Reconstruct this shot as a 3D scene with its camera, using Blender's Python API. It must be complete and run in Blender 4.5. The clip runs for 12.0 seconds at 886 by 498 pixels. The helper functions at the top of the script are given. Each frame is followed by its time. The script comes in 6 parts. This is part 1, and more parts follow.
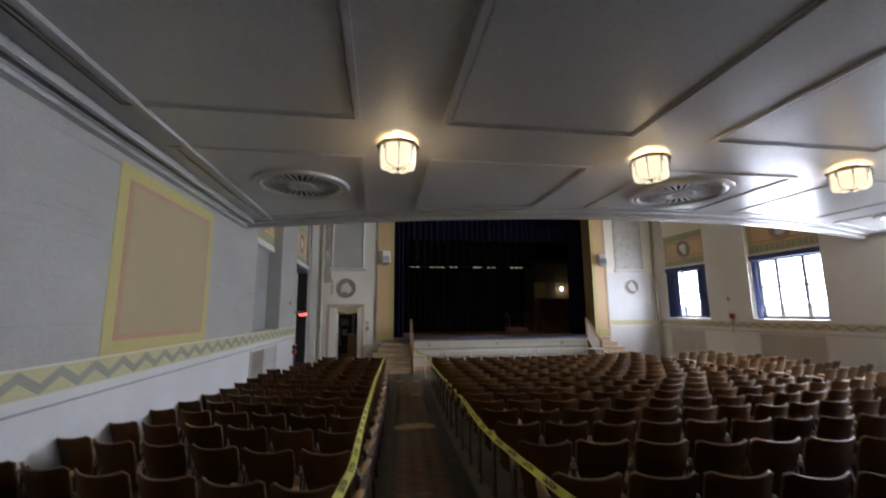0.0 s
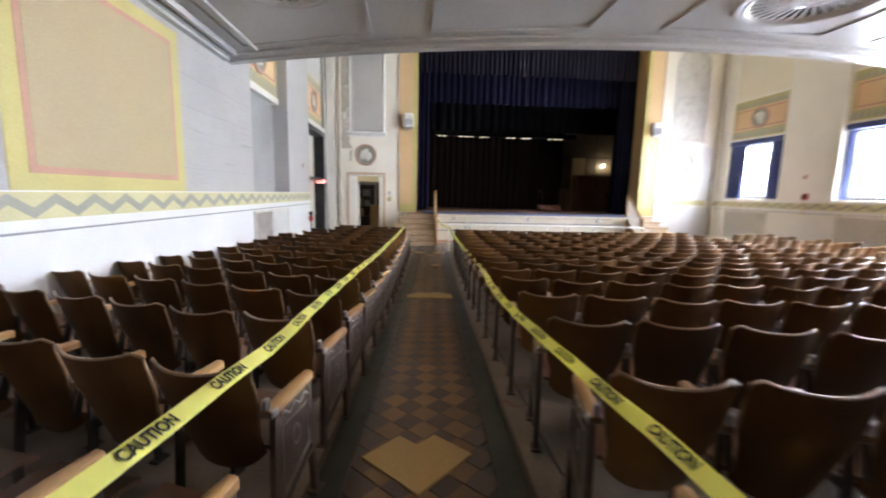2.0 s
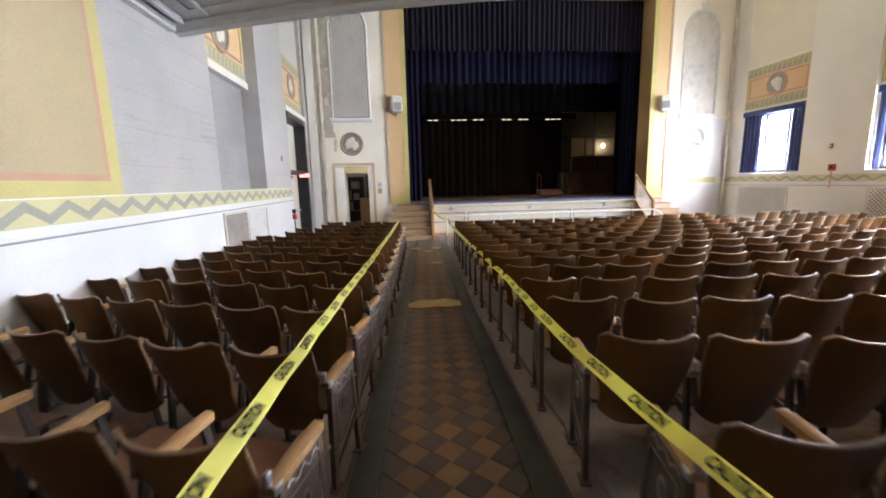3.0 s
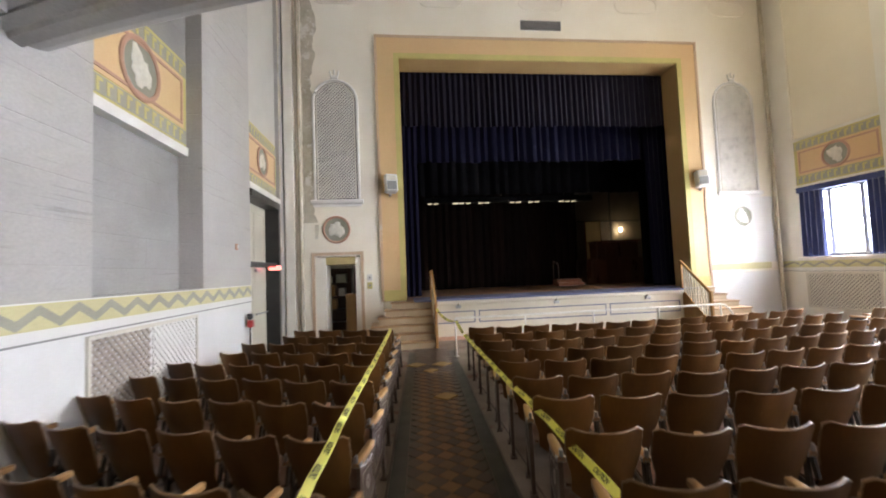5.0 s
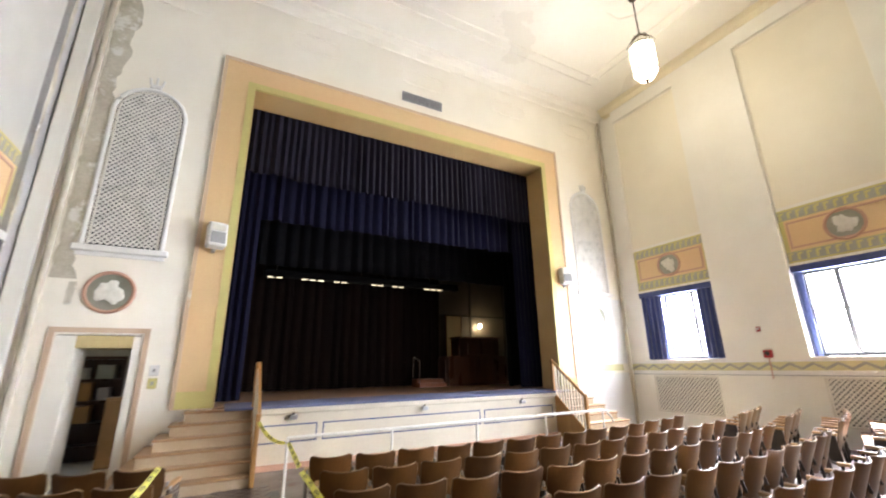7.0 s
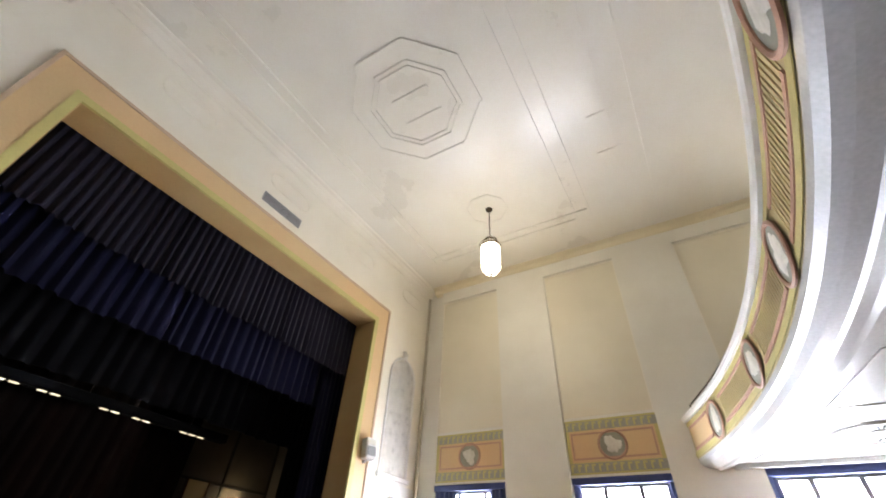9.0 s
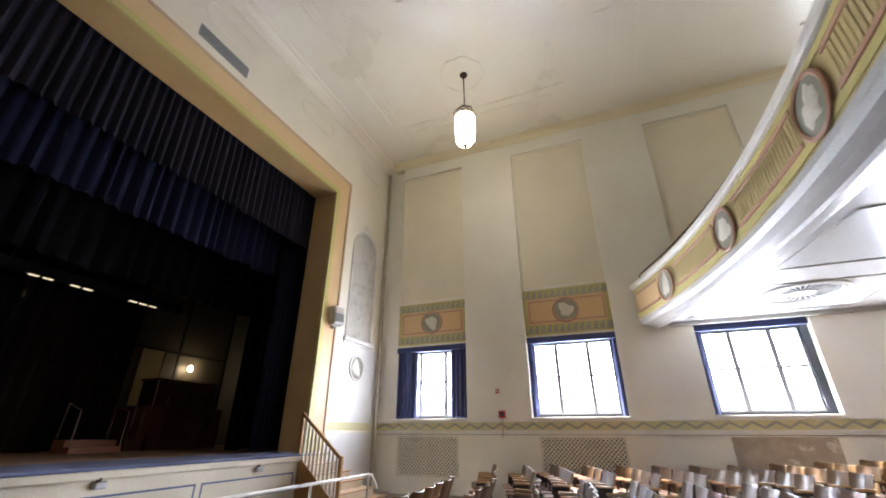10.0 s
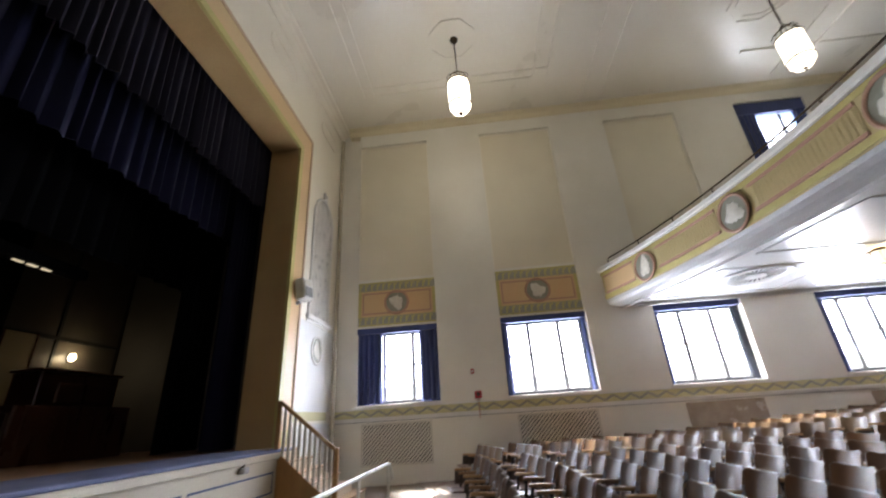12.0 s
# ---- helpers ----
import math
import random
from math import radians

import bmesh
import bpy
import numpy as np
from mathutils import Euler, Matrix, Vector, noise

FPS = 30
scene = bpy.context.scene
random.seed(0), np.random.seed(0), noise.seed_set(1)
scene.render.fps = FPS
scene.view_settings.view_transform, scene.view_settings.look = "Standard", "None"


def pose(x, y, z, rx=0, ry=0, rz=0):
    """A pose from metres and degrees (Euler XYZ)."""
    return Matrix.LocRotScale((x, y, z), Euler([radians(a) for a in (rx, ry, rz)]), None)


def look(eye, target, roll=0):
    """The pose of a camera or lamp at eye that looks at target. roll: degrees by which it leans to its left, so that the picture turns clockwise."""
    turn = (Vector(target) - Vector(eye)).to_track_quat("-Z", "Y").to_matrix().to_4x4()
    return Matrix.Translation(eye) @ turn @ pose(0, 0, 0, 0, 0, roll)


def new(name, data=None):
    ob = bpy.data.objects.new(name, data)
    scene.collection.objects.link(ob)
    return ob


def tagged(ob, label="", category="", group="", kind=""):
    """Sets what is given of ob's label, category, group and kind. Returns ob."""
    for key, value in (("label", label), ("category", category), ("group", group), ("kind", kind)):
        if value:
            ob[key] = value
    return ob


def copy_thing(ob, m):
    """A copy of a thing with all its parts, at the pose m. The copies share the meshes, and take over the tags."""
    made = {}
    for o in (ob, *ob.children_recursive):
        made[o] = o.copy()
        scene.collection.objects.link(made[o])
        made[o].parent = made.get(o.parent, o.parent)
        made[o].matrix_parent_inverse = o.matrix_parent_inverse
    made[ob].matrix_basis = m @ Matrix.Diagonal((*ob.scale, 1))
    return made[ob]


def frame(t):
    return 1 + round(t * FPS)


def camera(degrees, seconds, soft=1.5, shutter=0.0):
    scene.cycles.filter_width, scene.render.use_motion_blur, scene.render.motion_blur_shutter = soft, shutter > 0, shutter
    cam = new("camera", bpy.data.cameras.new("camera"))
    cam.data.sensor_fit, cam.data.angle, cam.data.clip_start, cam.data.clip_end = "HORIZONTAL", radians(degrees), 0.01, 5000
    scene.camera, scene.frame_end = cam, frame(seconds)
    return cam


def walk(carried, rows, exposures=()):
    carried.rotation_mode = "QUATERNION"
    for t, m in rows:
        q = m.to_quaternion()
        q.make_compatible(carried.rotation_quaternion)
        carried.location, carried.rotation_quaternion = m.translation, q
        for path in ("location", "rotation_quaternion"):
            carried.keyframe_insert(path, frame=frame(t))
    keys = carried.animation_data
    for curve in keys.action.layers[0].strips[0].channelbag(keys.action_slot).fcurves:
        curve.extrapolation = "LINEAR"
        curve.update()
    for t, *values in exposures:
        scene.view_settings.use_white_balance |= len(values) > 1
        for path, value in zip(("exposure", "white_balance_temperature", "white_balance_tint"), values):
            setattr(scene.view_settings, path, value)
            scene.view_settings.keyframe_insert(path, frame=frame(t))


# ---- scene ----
cam = camera(95.3, 12.0, soft=1.8, shutter=0.4)
PATH = [
    (0, (-0.314, 0.867, 1.723), (-0.011, 2.819, 2.034), -0.5),
    (0.5, (-0.190, 1.057, 1.588), (0.265, 3.002, 1.683), -0.1),
    (1, (-0.083, 1.307, 1.489), (0.477, 3.227, 1.458), -0.2),
    (1.5, (-0.024, 1.630, 1.381), (0.610, 3.514, 1.164), 2.3),
    (2, (0.028, 2.038, 1.372), (0.185, 4.013, 1.101), 1.3),
    (2.5, (-0.045, 2.565, 1.348), (-0.134, 4.501, 0.854), -3.0),
    (3, (-0.047, 3.122, 1.370), (0.142, 5.087, 1.045), -1.4),
    (3.2, (-0.054, 3.374, 1.369), (0.103, 5.341, 1.045), -0.6),
    (4.8, (-0.059, 5.575, 1.463), (0.050, 7.572, 1.487), -1.0),
    (5, (0.013, 5.844, 1.452), (0.233, 7.829, 1.561), -2.3),
    (5.5, (0.053, 6.489, 1.420), (0.306, 8.467, 1.577), -1.2),
    (6, (0.128, 7.121, 1.423), (0.681, 9.032, 1.638), -0.7),
    (6.5, (0.209, 7.626, 1.386), (0.924, 9.437, 1.842), -0.0),
    (7, (0.235, 8.102, 1.356), (1.141, 9.795, 1.913), -0.9),
    (7.5, (0.261, 8.487, 1.384), (1.307, 9.972, 2.220), 0.6),
    (7.7, (0.252, 8.615, 1.394), (1.333, 9.999, 2.351), 1.0),
    (9.3, (0.217, 9.636, 1.247), (1.596, 10.382, 2.489), 1.7),
    (9.5, (0.267, 9.839, 1.198), (1.728, 10.579, 2.346), 0.7),
    (10, (0.433, 10.359, 1.101), (2.122, 11.039, 1.926), -0.0),
    (10.5, (0.469, 11.039, 1.042), (1.978, 11.907, 2.027), 0.9),
    (11, (0.520, 11.704, 0.981), (2.196, 12.204, 1.950), -4.7),
    (11.5, (0.627, 12.410, 0.981), (2.382, 12.504, 1.934), -3.3),
    (12, (0.588, 13.036, 1.003), (2.428, 13.170, 1.777), -3.8),
]
SKY, SUN, WINDOW_POWER, UPPER_POWER = 0.12, 5.0, 56.0, 20.0
LAMP_POWER, LANTERN_POWER, SCONCE_POWER, OUTSIDE = 2.6, 6.0, 2.2, 0.6
# seconds, stops, white balance
EXPOSURES = [(0.0, 2.29, 6150, 10), (0.5, 2.74, 6150, 10), (1.0, 3.34, 6200, 10), (1.5, 3.84, 6200, 10), (2.0, 3.82, 6200, 10), (2.5, 3.78, 6200, 10), (3.0, 3.84, 6260, 10), (5.5, 3.52, 6700, 10), (6.0, 3.80, 6640, 10), (7.0, 4.18, 6500, 10), (7.7, 4.12, 6480, 10), (9.5, 3.34, 6450, 10), (10.5, 3.02, 6380, 10), (11.0, 2.98, 6350, 10), (12.0, 2.70, 6300, 10)]
walk(cam, [(t, look(eye, target, roll)) for t, eye, target, roll in PATH], EXPOSURES)

# ---- plan, in metres: x across the hall, y towards the stage ----
XL, XR = -3.02, 11.6            # faces of the side piers
XC = 4.45                      # axis of the hall
YB, YS = -6.0, 17.10           # rear wall, stage wall
ZC = 10.30                     # main ceiling
ZS = 0.68                      # stage floor
SOFFIT = 3.51                  # underside of the balcony
BAYS = [(14.15, 16.41), (10.12, 12.41), (6.13, 8.37), (2.15, 4.30)]
LAST_PIER = 0.18               # the wall by the stage stands a little back
FLOOR = [(-6.2, 0.52), (0.0, 0.17), (2.7, 0.01), (3.9, -0.05), (5.9, -0.18), (8.2, -0.33), (9.8, -0.38), (11.3, -0.40), (13.0, -0.40), (30.0, -0.40)]
BOW = 0.0276                   # the rows follow one shallow curve


def floor_z(y):
    return float(np.interp(y, [a for a, b in FLOOR], [b for a, b in FLOOR]))


def arc(x):
    return BOW * (x - XC) ** 2


def aisle_mid(y):
    """The aisle runs a little askew towards the middle of the stage."""
    return 0.17 + 0.0535 * (y - 5.3)


def aisle_left(y):
    return -0.49 + 0.040 * (y - 3.85)


def aisle_right(y):
    return 0.73 + 0.055 * (y - 3.64)


# ---- light ----
world = bpy.data.worlds.new("sky")
scene.world = world
world.use_nodes = True
wn = world.node_tree.nodes
sky = wn.new("ShaderNodeTexSky")
sky.sky_type = "NISHITA"
sky.sun_disc = False
sky.sun_elevation, sky.sun_rotation = radians(57), radians(68)
wn["Background"].inputs["Strength"].default_value = SKY
world.node_tree.links.new(sky.outputs[0], wn["Background"].inputs["Color"])

sun = new("sun", bpy.data.lights.new("sun", "SUN"))
sun.data.energy, sun.data.angle, sun.data.color = SUN, radians(0.6), (1.0, 0.95, 0.87)
sun.matrix_world = look((30, 4, 40), (30 - math.cos(radians(57)) * 0.93, 4 - math.cos(radians(57)) * 0.37, 40 - math.sin(radians(57))))


def window_light(name, x, y, z, wide, high, power, toward):
    """Daylight standing in a window opening."""
    d = bpy.data.lights.new(name, "AREA")
    d.shape, d.size, d.size_y, d.energy, d.color = "RECTANGLE", wide, high, power, (0.83, 0.87, 1.0)
    ob = new(name, d)
    ob.matrix_world = look((x, y, z), (x + toward, y, z + 0.25))
    return ob


def bulb(name, x, y, z, power, color, radius=0.06):
    d = bpy.data.lights.new(name, "POINT")
    d.energy, d.color, d.shadow_soft_size = power, color, radius
    ob = new(name, d)
    ob.location = (x, y, z)
    return ob


# ---- materials ----
def mat(name, base, rough=0.6, second=None, scale=3.0, fine=60.0, bump=0.15, metal=0.0, stains=None, stain_at=0.62, coat=0.0, stretch=(1, 1, 1), spread=0.0, fine_mix=0.25, sheen=0.0, courses=False, rough_spread=0.1, gloss=0.5):
    """A procedural surface: a colour with broad clouding, fine grain, stains and fine relief at real size."""
    m = bpy.data.materials.new(name)
    m.use_nodes = True
    n, ln = m.node_tree.nodes, m.node_tree.links
    bsdf = n["Principled BSDF"]
    second = second or tuple(c * 0.82 for c in base)
    geo = n.new("ShaderNodeNewGeometry")
    mp = n.new("ShaderNodeMapping")
    mp.inputs["Scale"].default_value = stretch
    ln.new(geo.outputs["Position"], mp.inputs["Vector"])
    broad = n.new("ShaderNodeTexNoise")
    broad.inputs["Scale"].default_value, broad.inputs["Detail"].default_value = scale, 5
    grain = n.new("ShaderNodeTexNoise")
    grain.inputs["Scale"].default_value, grain.inputs["Detail"].default_value = fine, 3
    for t in (broad, grain):
        ln.new(mp.outputs["Vector"], t.inputs["Vector"])
    ramp = n.new("ShaderNodeValToRGB")
    ramp.color_ramp.elements[0].position, ramp.color_ramp.elements[1].position = 0.32, 0.68
    ramp.color_ramp.elements[0].color, ramp.color_ramp.elements[1].color = (*second, 1), (*base, 1)
    ln.new(broad.outputs["Fac"], ramp.inputs["Fac"])
    col = ramp.outputs["Color"]
    gm = n.new("ShaderNodeMix")
    gm.data_type, gm.blend_type = "RGBA", "OVERLAY"
    gm.inputs["Factor"].default_value = fine_mix
    ln.new(col, gm.inputs["A"])
    ln.new(grain.outputs["Color"], gm.inputs["B"])
    hs = n.new("ShaderNodeHueSaturation")
    hs.inputs["Saturation"].default_value = 1.0
    # grain as grey only
    bw = n.new("ShaderNodeRGBToBW")
    ln.new(grain.outputs["Color"], bw.inputs["Color"])
    ln.new(bw.outputs["Val"], gm.inputs["B"])
    col = gm.outputs["Result"]
    if spread:
        info = n.new("ShaderNodeObjectInfo")
        ln.new(col, hs.inputs["Color"])
        mr = n.new("ShaderNodeMapRange")
        mr.inputs["To Min"].default_value, mr.inputs["To Max"].default_value = 1 - spread, 1 + spread
        ln.new(info.outputs["Random"], mr.inputs["Value"])
        ln.new(mr.outputs["Result"], hs.inputs["Value"])
        col = hs.outputs["Color"]
    if stains:
        sn = n.new("ShaderNodeTexNoise")
        sn.inputs["Scale"].default_value, sn.inputs["Detail"].default_value, sn.inputs["Roughness"].default_value = scale * 0.7, 8, 0.65
        off = n.new("ShaderNodeMapping")
        off.inputs["Location"].default_value = (13.1, 7.7, 3.3)
        ln.new(mp.outputs["Vector"], off.inputs["Vector"])
        ln.new(off.outputs["Vector"], sn.inputs["Vector"])
        sr = n.new("ShaderNodeValToRGB")
        sr.color_ramp.elements[0].position, sr.color_ramp.elements[1].position = stain_at, stain_at + 0.05
        ln.new(sn.outputs["Fac"], sr.inputs["Fac"])
        sm = n.new("ShaderNodeMix")
        sm.data_type = "RGBA"
        ln.new(sr.outputs["Color"], sm.inputs["Factor"])
        ln.new(col, sm.inputs["A"])
        sm.inputs["B"].default_value = (*stains, 1)
        col = sm.outputs["Result"]
    ln.new(col, bsdf.inputs["Base Color"])
    rr = n.new("ShaderNodeMapRange")
    rr.inputs["To Min"].default_value, rr.inputs["To Max"].default_value = max(0.03, rough - rough_spread), min(1, rough + rough_spread)
    ln.new(broad.outputs["Fac"], rr.inputs["Value"])
    ln.new(rr.outputs["Result"], bsdf.inputs["Roughness"])
    bsdf.inputs["Metallic"].default_value = metal
    bsdf.inputs["Specular IOR Level"].default_value = gloss
    bsdf.inputs["Coat Weight"].default_value = coat
    bsdf.inputs["Coat Roughness"].default_value = 0.22
    bsdf.inputs["Sheen Weight"].default_value = sheen
    if bump:
        b = n.new("ShaderNodeBump")
        b.inputs["Strength"].default_value, b.inputs["Distance"].default_value = bump, 0.01
        ln.new(grain.outputs["Fac"], b.inputs["Height"])
        ln.new(b.outputs["Normal"], bsdf.inputs["Normal"])
        if courses:
            # shallow, partly filled joints of the blockwork, uneven along their run
            sep, com = n.new("ShaderNodeSeparateXYZ"), n.new("ShaderNodeCombineXYZ")
            ln.new(geo.outputs["Position"], sep.inputs[0])
            ln.new(sep.outputs["Y"], com.inputs["X"])
            ln.new(sep.outputs["Z"], com.inputs["Y"])
            br = n.new("ShaderNodeTexBrick")
            br.inputs["Scale"].default_value, br.inputs["Mortar Size"].default_value = 1.0, 0.006
            br.inputs["Brick Width"].default_value, br.inputs["Row Height"].default_value = 2.6, 0.41
            br.inputs["Mortar Smooth"].default_value = 0.9
            ln.new(com.outputs[0], br.inputs["Vector"])
            wear = n.new("ShaderNodeMath")
            wear.operation = "MULTIPLY"
            ln.new(br.outputs["Fac"], wear.inputs[0])
            ln.new(sn.outputs["Fac"], wear.inputs[1])
            b2 = n.new("ShaderNodeBump")
            b2.invert = True
            b2.inputs["Strength"].default_value, b2.inputs["Distance"].default_value = 0.7, 0.012
            ln.new(wear.outputs[0], b2.inputs["Height"])
            ln.new(b.outputs["Normal"], b2.inputs["Normal"])
            ln.new(b2.outputs["Normal"], bsdf.inputs["Normal"])
            dm = n.new("ShaderNodeMix")
            dm.data_type, dm.blend_type = "RGBA", "MULTIPLY"
            ln.new(wear.outputs[0], dm.inputs["Factor"])
            ln.new(col, dm.inputs["A"])
            dm.inputs["B"].default_value = (0.84, 0.83, 0.81, 1)
            streak, smap = n.new("ShaderNodeTexNoise"), n.new("ShaderNodeMapping")
            smap.inputs["Scale"].default_value = (1.0, 0.42, 15.0)
            ln.new(geo.outputs["Position"], smap.inputs["Vector"])
            ln.new(smap.outputs["Vector"], streak.inputs["Vector"])
            streak.inputs["Scale"].default_value, streak.inputs["Detail"].default_value = 1.5, 4
            line = n.new("ShaderNodeValToRGB")
            line.color_ramp.elements[0].position, line.color_ramp.elements[1].position = 0.66, 0.72
            line.color_ramp.elements[1].color = (0.48, 0.48, 0.48, 1)
            ln.new(streak.outputs["Fac"], line.inputs["Fac"])
            sd = n.new("ShaderNodeMix")
            sd.data_type, sd.blend_type = "RGBA", "MULTIPLY"
            ln.new(line.outputs["Color"], sd.inputs["Factor"])
            ln.new(dm.outputs["Result"], sd.inputs["A"])
            sd.inputs["B"].default_value = (0.55, 0.54, 0.52, 1)
            ln.new(sd.outputs["Result"], bsdf.inputs["Base Color"])
    return m


def glowing(name, base, color, strength):
    """Glass or a shade lit from inside; also the glowing sheet outdoors."""
    m = bpy.data.materials.new(name)
    m.use_nodes = True
    b = m.node_tree.nodes["Principled BSDF"]
    b.inputs["Base Color"].default_value = (*base, 1)
    b.inputs["Roughness"].default_value = 0.35
    b.inputs["Emission Color"].default_value = (*color, 1)
    b.inputs["Emission Strength"].default_value = strength
    return m


M_WALL = mat("white_wall_paint", (0.53, 0.515, 0.475), 0.38, (0.47, 0.455, 0.415), 1.1, 45, 0.12, stains=(0.56, 0.54, 0.49), stain_at=0.72)
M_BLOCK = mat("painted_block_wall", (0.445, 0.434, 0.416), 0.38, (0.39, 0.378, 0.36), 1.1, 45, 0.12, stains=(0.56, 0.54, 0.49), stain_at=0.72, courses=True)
# Niche wall: greyer than M_BLOCK, with broad dark grey blotches.
M_NICHE = mat("sooty_white_paint", (0.38, 0.375, 0.365), 0.5, (0.23, 0.225, 0.215), 0.55, 45, 0.12, stains=(0.20, 0.20, 0.20), stain_at=0.66, courses=True)
# Whiter than the other wall paints; on the stage wall it carries window daylight.
M_WALLW = mat("fresh_white_paint", (0.74, 0.735, 0.725), 0.34, (0.67, 0.665, 0.655), 1.1, 45, 0.10, stains=(0.60, 0.58, 0.53), stain_at=0.70)
M_UPPER = mat("cream_wall_paint", (0.86, 0.82, 0.72), 0.40, (0.79, 0.74, 0.63), 0.6, 45, 0.10, stains=(0.60, 0.54, 0.42), stain_at=0.70)
M_PIER = mat("pale_pier_paint", (0.80, 0.775, 0.70), 0.38, (0.74, 0.71, 0.63), 0.8, 45, 0.12, stains=(0.60, 0.56, 0.46), stain_at=0.70)
M_FIELD = mat("aged_cream_paint", (0.78, 0.725, 0.59), 0.42, (0.72, 0.665, 0.53), 0.6, 45, 0.10, stains=(0.66, 0.60, 0.46), stain_at=0.68)
M_COVE = mat("yellowed_cream_paint", (0.80, 0.73, 0.54), 0.45, (0.74, 0.66, 0.46), 0.7, 45, 0.10)
M_CEIL = mat("cream_ceiling_paint", (0.84, 0.81, 0.72), 0.30, (0.79, 0.75, 0.65), 0.5, 30, 0.10, stains=(0.70, 0.62, 0.44), stain_at=0.72)
# Unseen wall; its dark colour is chosen to lower light on the chair backs.
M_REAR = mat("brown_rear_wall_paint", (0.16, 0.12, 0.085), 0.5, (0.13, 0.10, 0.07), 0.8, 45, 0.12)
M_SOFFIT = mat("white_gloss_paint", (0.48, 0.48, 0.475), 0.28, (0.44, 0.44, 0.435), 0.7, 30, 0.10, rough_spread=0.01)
M_PLASTER = mat("bare_plaster", (0.42, 0.38, 0.29), 0.9, (0.56, 0.52, 0.42), 2.6, 30, 0.6, stains=(0.68, 0.66, 0.60), stain_at=0.56)
M_YELLOW = mat("yellow_paint", (0.55, 0.49, 0.18), 0.5, (0.50, 0.44, 0.17), 2.0, 60, 0.12, stains=(0.68, 0.66, 0.56), stain_at=0.70)
M_PALEY = mat("pale_yellow_paint", (0.60, 0.56, 0.30), 0.5, (0.54, 0.50, 0.27), 2.0, 60, 0.12, stains=(0.68, 0.67, 0.60), stain_at=0.68)
M_CREAMY = mat("buff_paint", (0.56, 0.46, 0.22), 0.5, (0.50, 0.41, 0.20), 1.2, 60, 0.10)
M_TAN = mat("tan_panel_paint", (0.46, 0.37, 0.21), 0.6, (0.42, 0.34, 0.20), 0.9, 70, 0.08)
M_PINK = mat("pink_paint", (0.52, 0.30, 0.21), 0.5, (0.45, 0.26, 0.18), 2.0, 60, 0.10)
M_PEACH = mat("peach_paint", (0.68, 0.45, 0.24), 0.45, (0.63, 0.46, 0.24), 0.5, 60, 0.10)
M_OCHRE = mat("ochre_paint", (0.54, 0.37, 0.17), 0.42, (0.47, 0.31, 0.13), 0.8, 60, 0.10)
M_OLIVE = mat("grey_green_paint", (0.30, 0.30, 0.24), 0.55, (0.24, 0.24, 0.18), 3.0, 60, 0.12)
M_GREYZIG = mat("grey_pattern_paint", (0.36, 0.35, 0.28), 0.55, (0.31, 0.30, 0.24), 3.0, 60, 0.1)
M_RELIEF = mat("cream_relief", (0.72, 0.70, 0.63), 0.6, (0.58, 0.56, 0.49), 9, 60, 0.4)
M_TRIMW = mat("white_trim", (0.76, 0.75, 0.72), 0.35, (0.68, 0.67, 0.63), 3.0, 60, 0.1)
M_LATTICE = mat("cream_lattice", (0.66, 0.63, 0.55), 0.55, (0.58, 0.55, 0.47), 3.0, 60, 0.1)
M_DUSTY = mat("dusty_brown_paint", (0.42, 0.37, 0.32), 0.7, (0.33, 0.29, 0.25), 4.0, 60, 0.2)
# Shade of holes as a colour, for flat sheets behind grilles and vents.
M_HOLESHADE = mat("dark_recess", (0.03, 0.03, 0.035), 0.8, None, 3.0, 60, 0.1)
M_CONC = mat("worn_concrete", (0.29, 0.24, 0.20), 0.7, (0.18, 0.145, 0.12), 2.2, 40, 0.3, stains=(0.20, 0.105, 0.075), stain_at=0.58)
M_TILEDK = mat("dark_brown_tile", (0.065, 0.040, 0.030), 0.34, (0.048, 0.030, 0.024), 4, 60, 0.15, spread=0.3)
M_TILEBR = mat("brown_tile", (0.18, 0.094, 0.034), 0.36, (0.135, 0.070, 0.028), 4, 60, 0.15, spread=0.25)
M_TILEYE = mat("ochre_tile", (0.46, 0.30, 0.10), 0.4, (0.40, 0.26, 0.09), 4, 60, 0.15, spread=0.12)
M_TILEBK = mat("black_green_border_tile", (0.022, 0.024, 0.021), 0.4, (0.034, 0.034, 0.029), 5, 60, 0.15)
M_WOOD = mat("dark_varnished_plywood", (0.150, 0.064, 0.012), 0.44, (0.076, 0.030, 0.006), 3.0, 50, 0.08, stretch=(1, 1, 0.12), spread=0.3, coat=0.18)
# Worn wood, and the thin highlight along the edge put into its colour.
M_EDGE = mat("worn_pale_edge", (0.22, 0.14, 0.075), 0.35, (0.12, 0.07, 0.035), 12, 60, 0.1, spread=0.3)
# Paler, glossier copy of M_WOOD; strong window light is put into its colour.
M_WINLIT = mat("sun_faded_plywood", (0.19, 0.110, 0.044), 0.36, (0.11, 0.060, 0.024), 3.0, 50, 0.08, stretch=(1, 1, 0.12), coat=0.6)
M_SEAT = mat("worn_seat_plywood", (0.16, 0.075, 0.04), 0.38, (0.10, 0.05, 0.03), 4.0, 50, 0.08, stretch=(0.15, 1, 1), spread=0.3)
M_ARM = mat("honey_wood", (0.44, 0.26, 0.11), 0.4, (0.30, 0.165, 0.07), 6.0, 60, 0.1, stretch=(1, 0.15, 1), spread=0.25)
M_IRON = mat("painted_iron", (0.035, 0.028, 0.024), 0.5, (0.06, 0.045, 0.035), 8, 80, 0.3, metal=0.3)
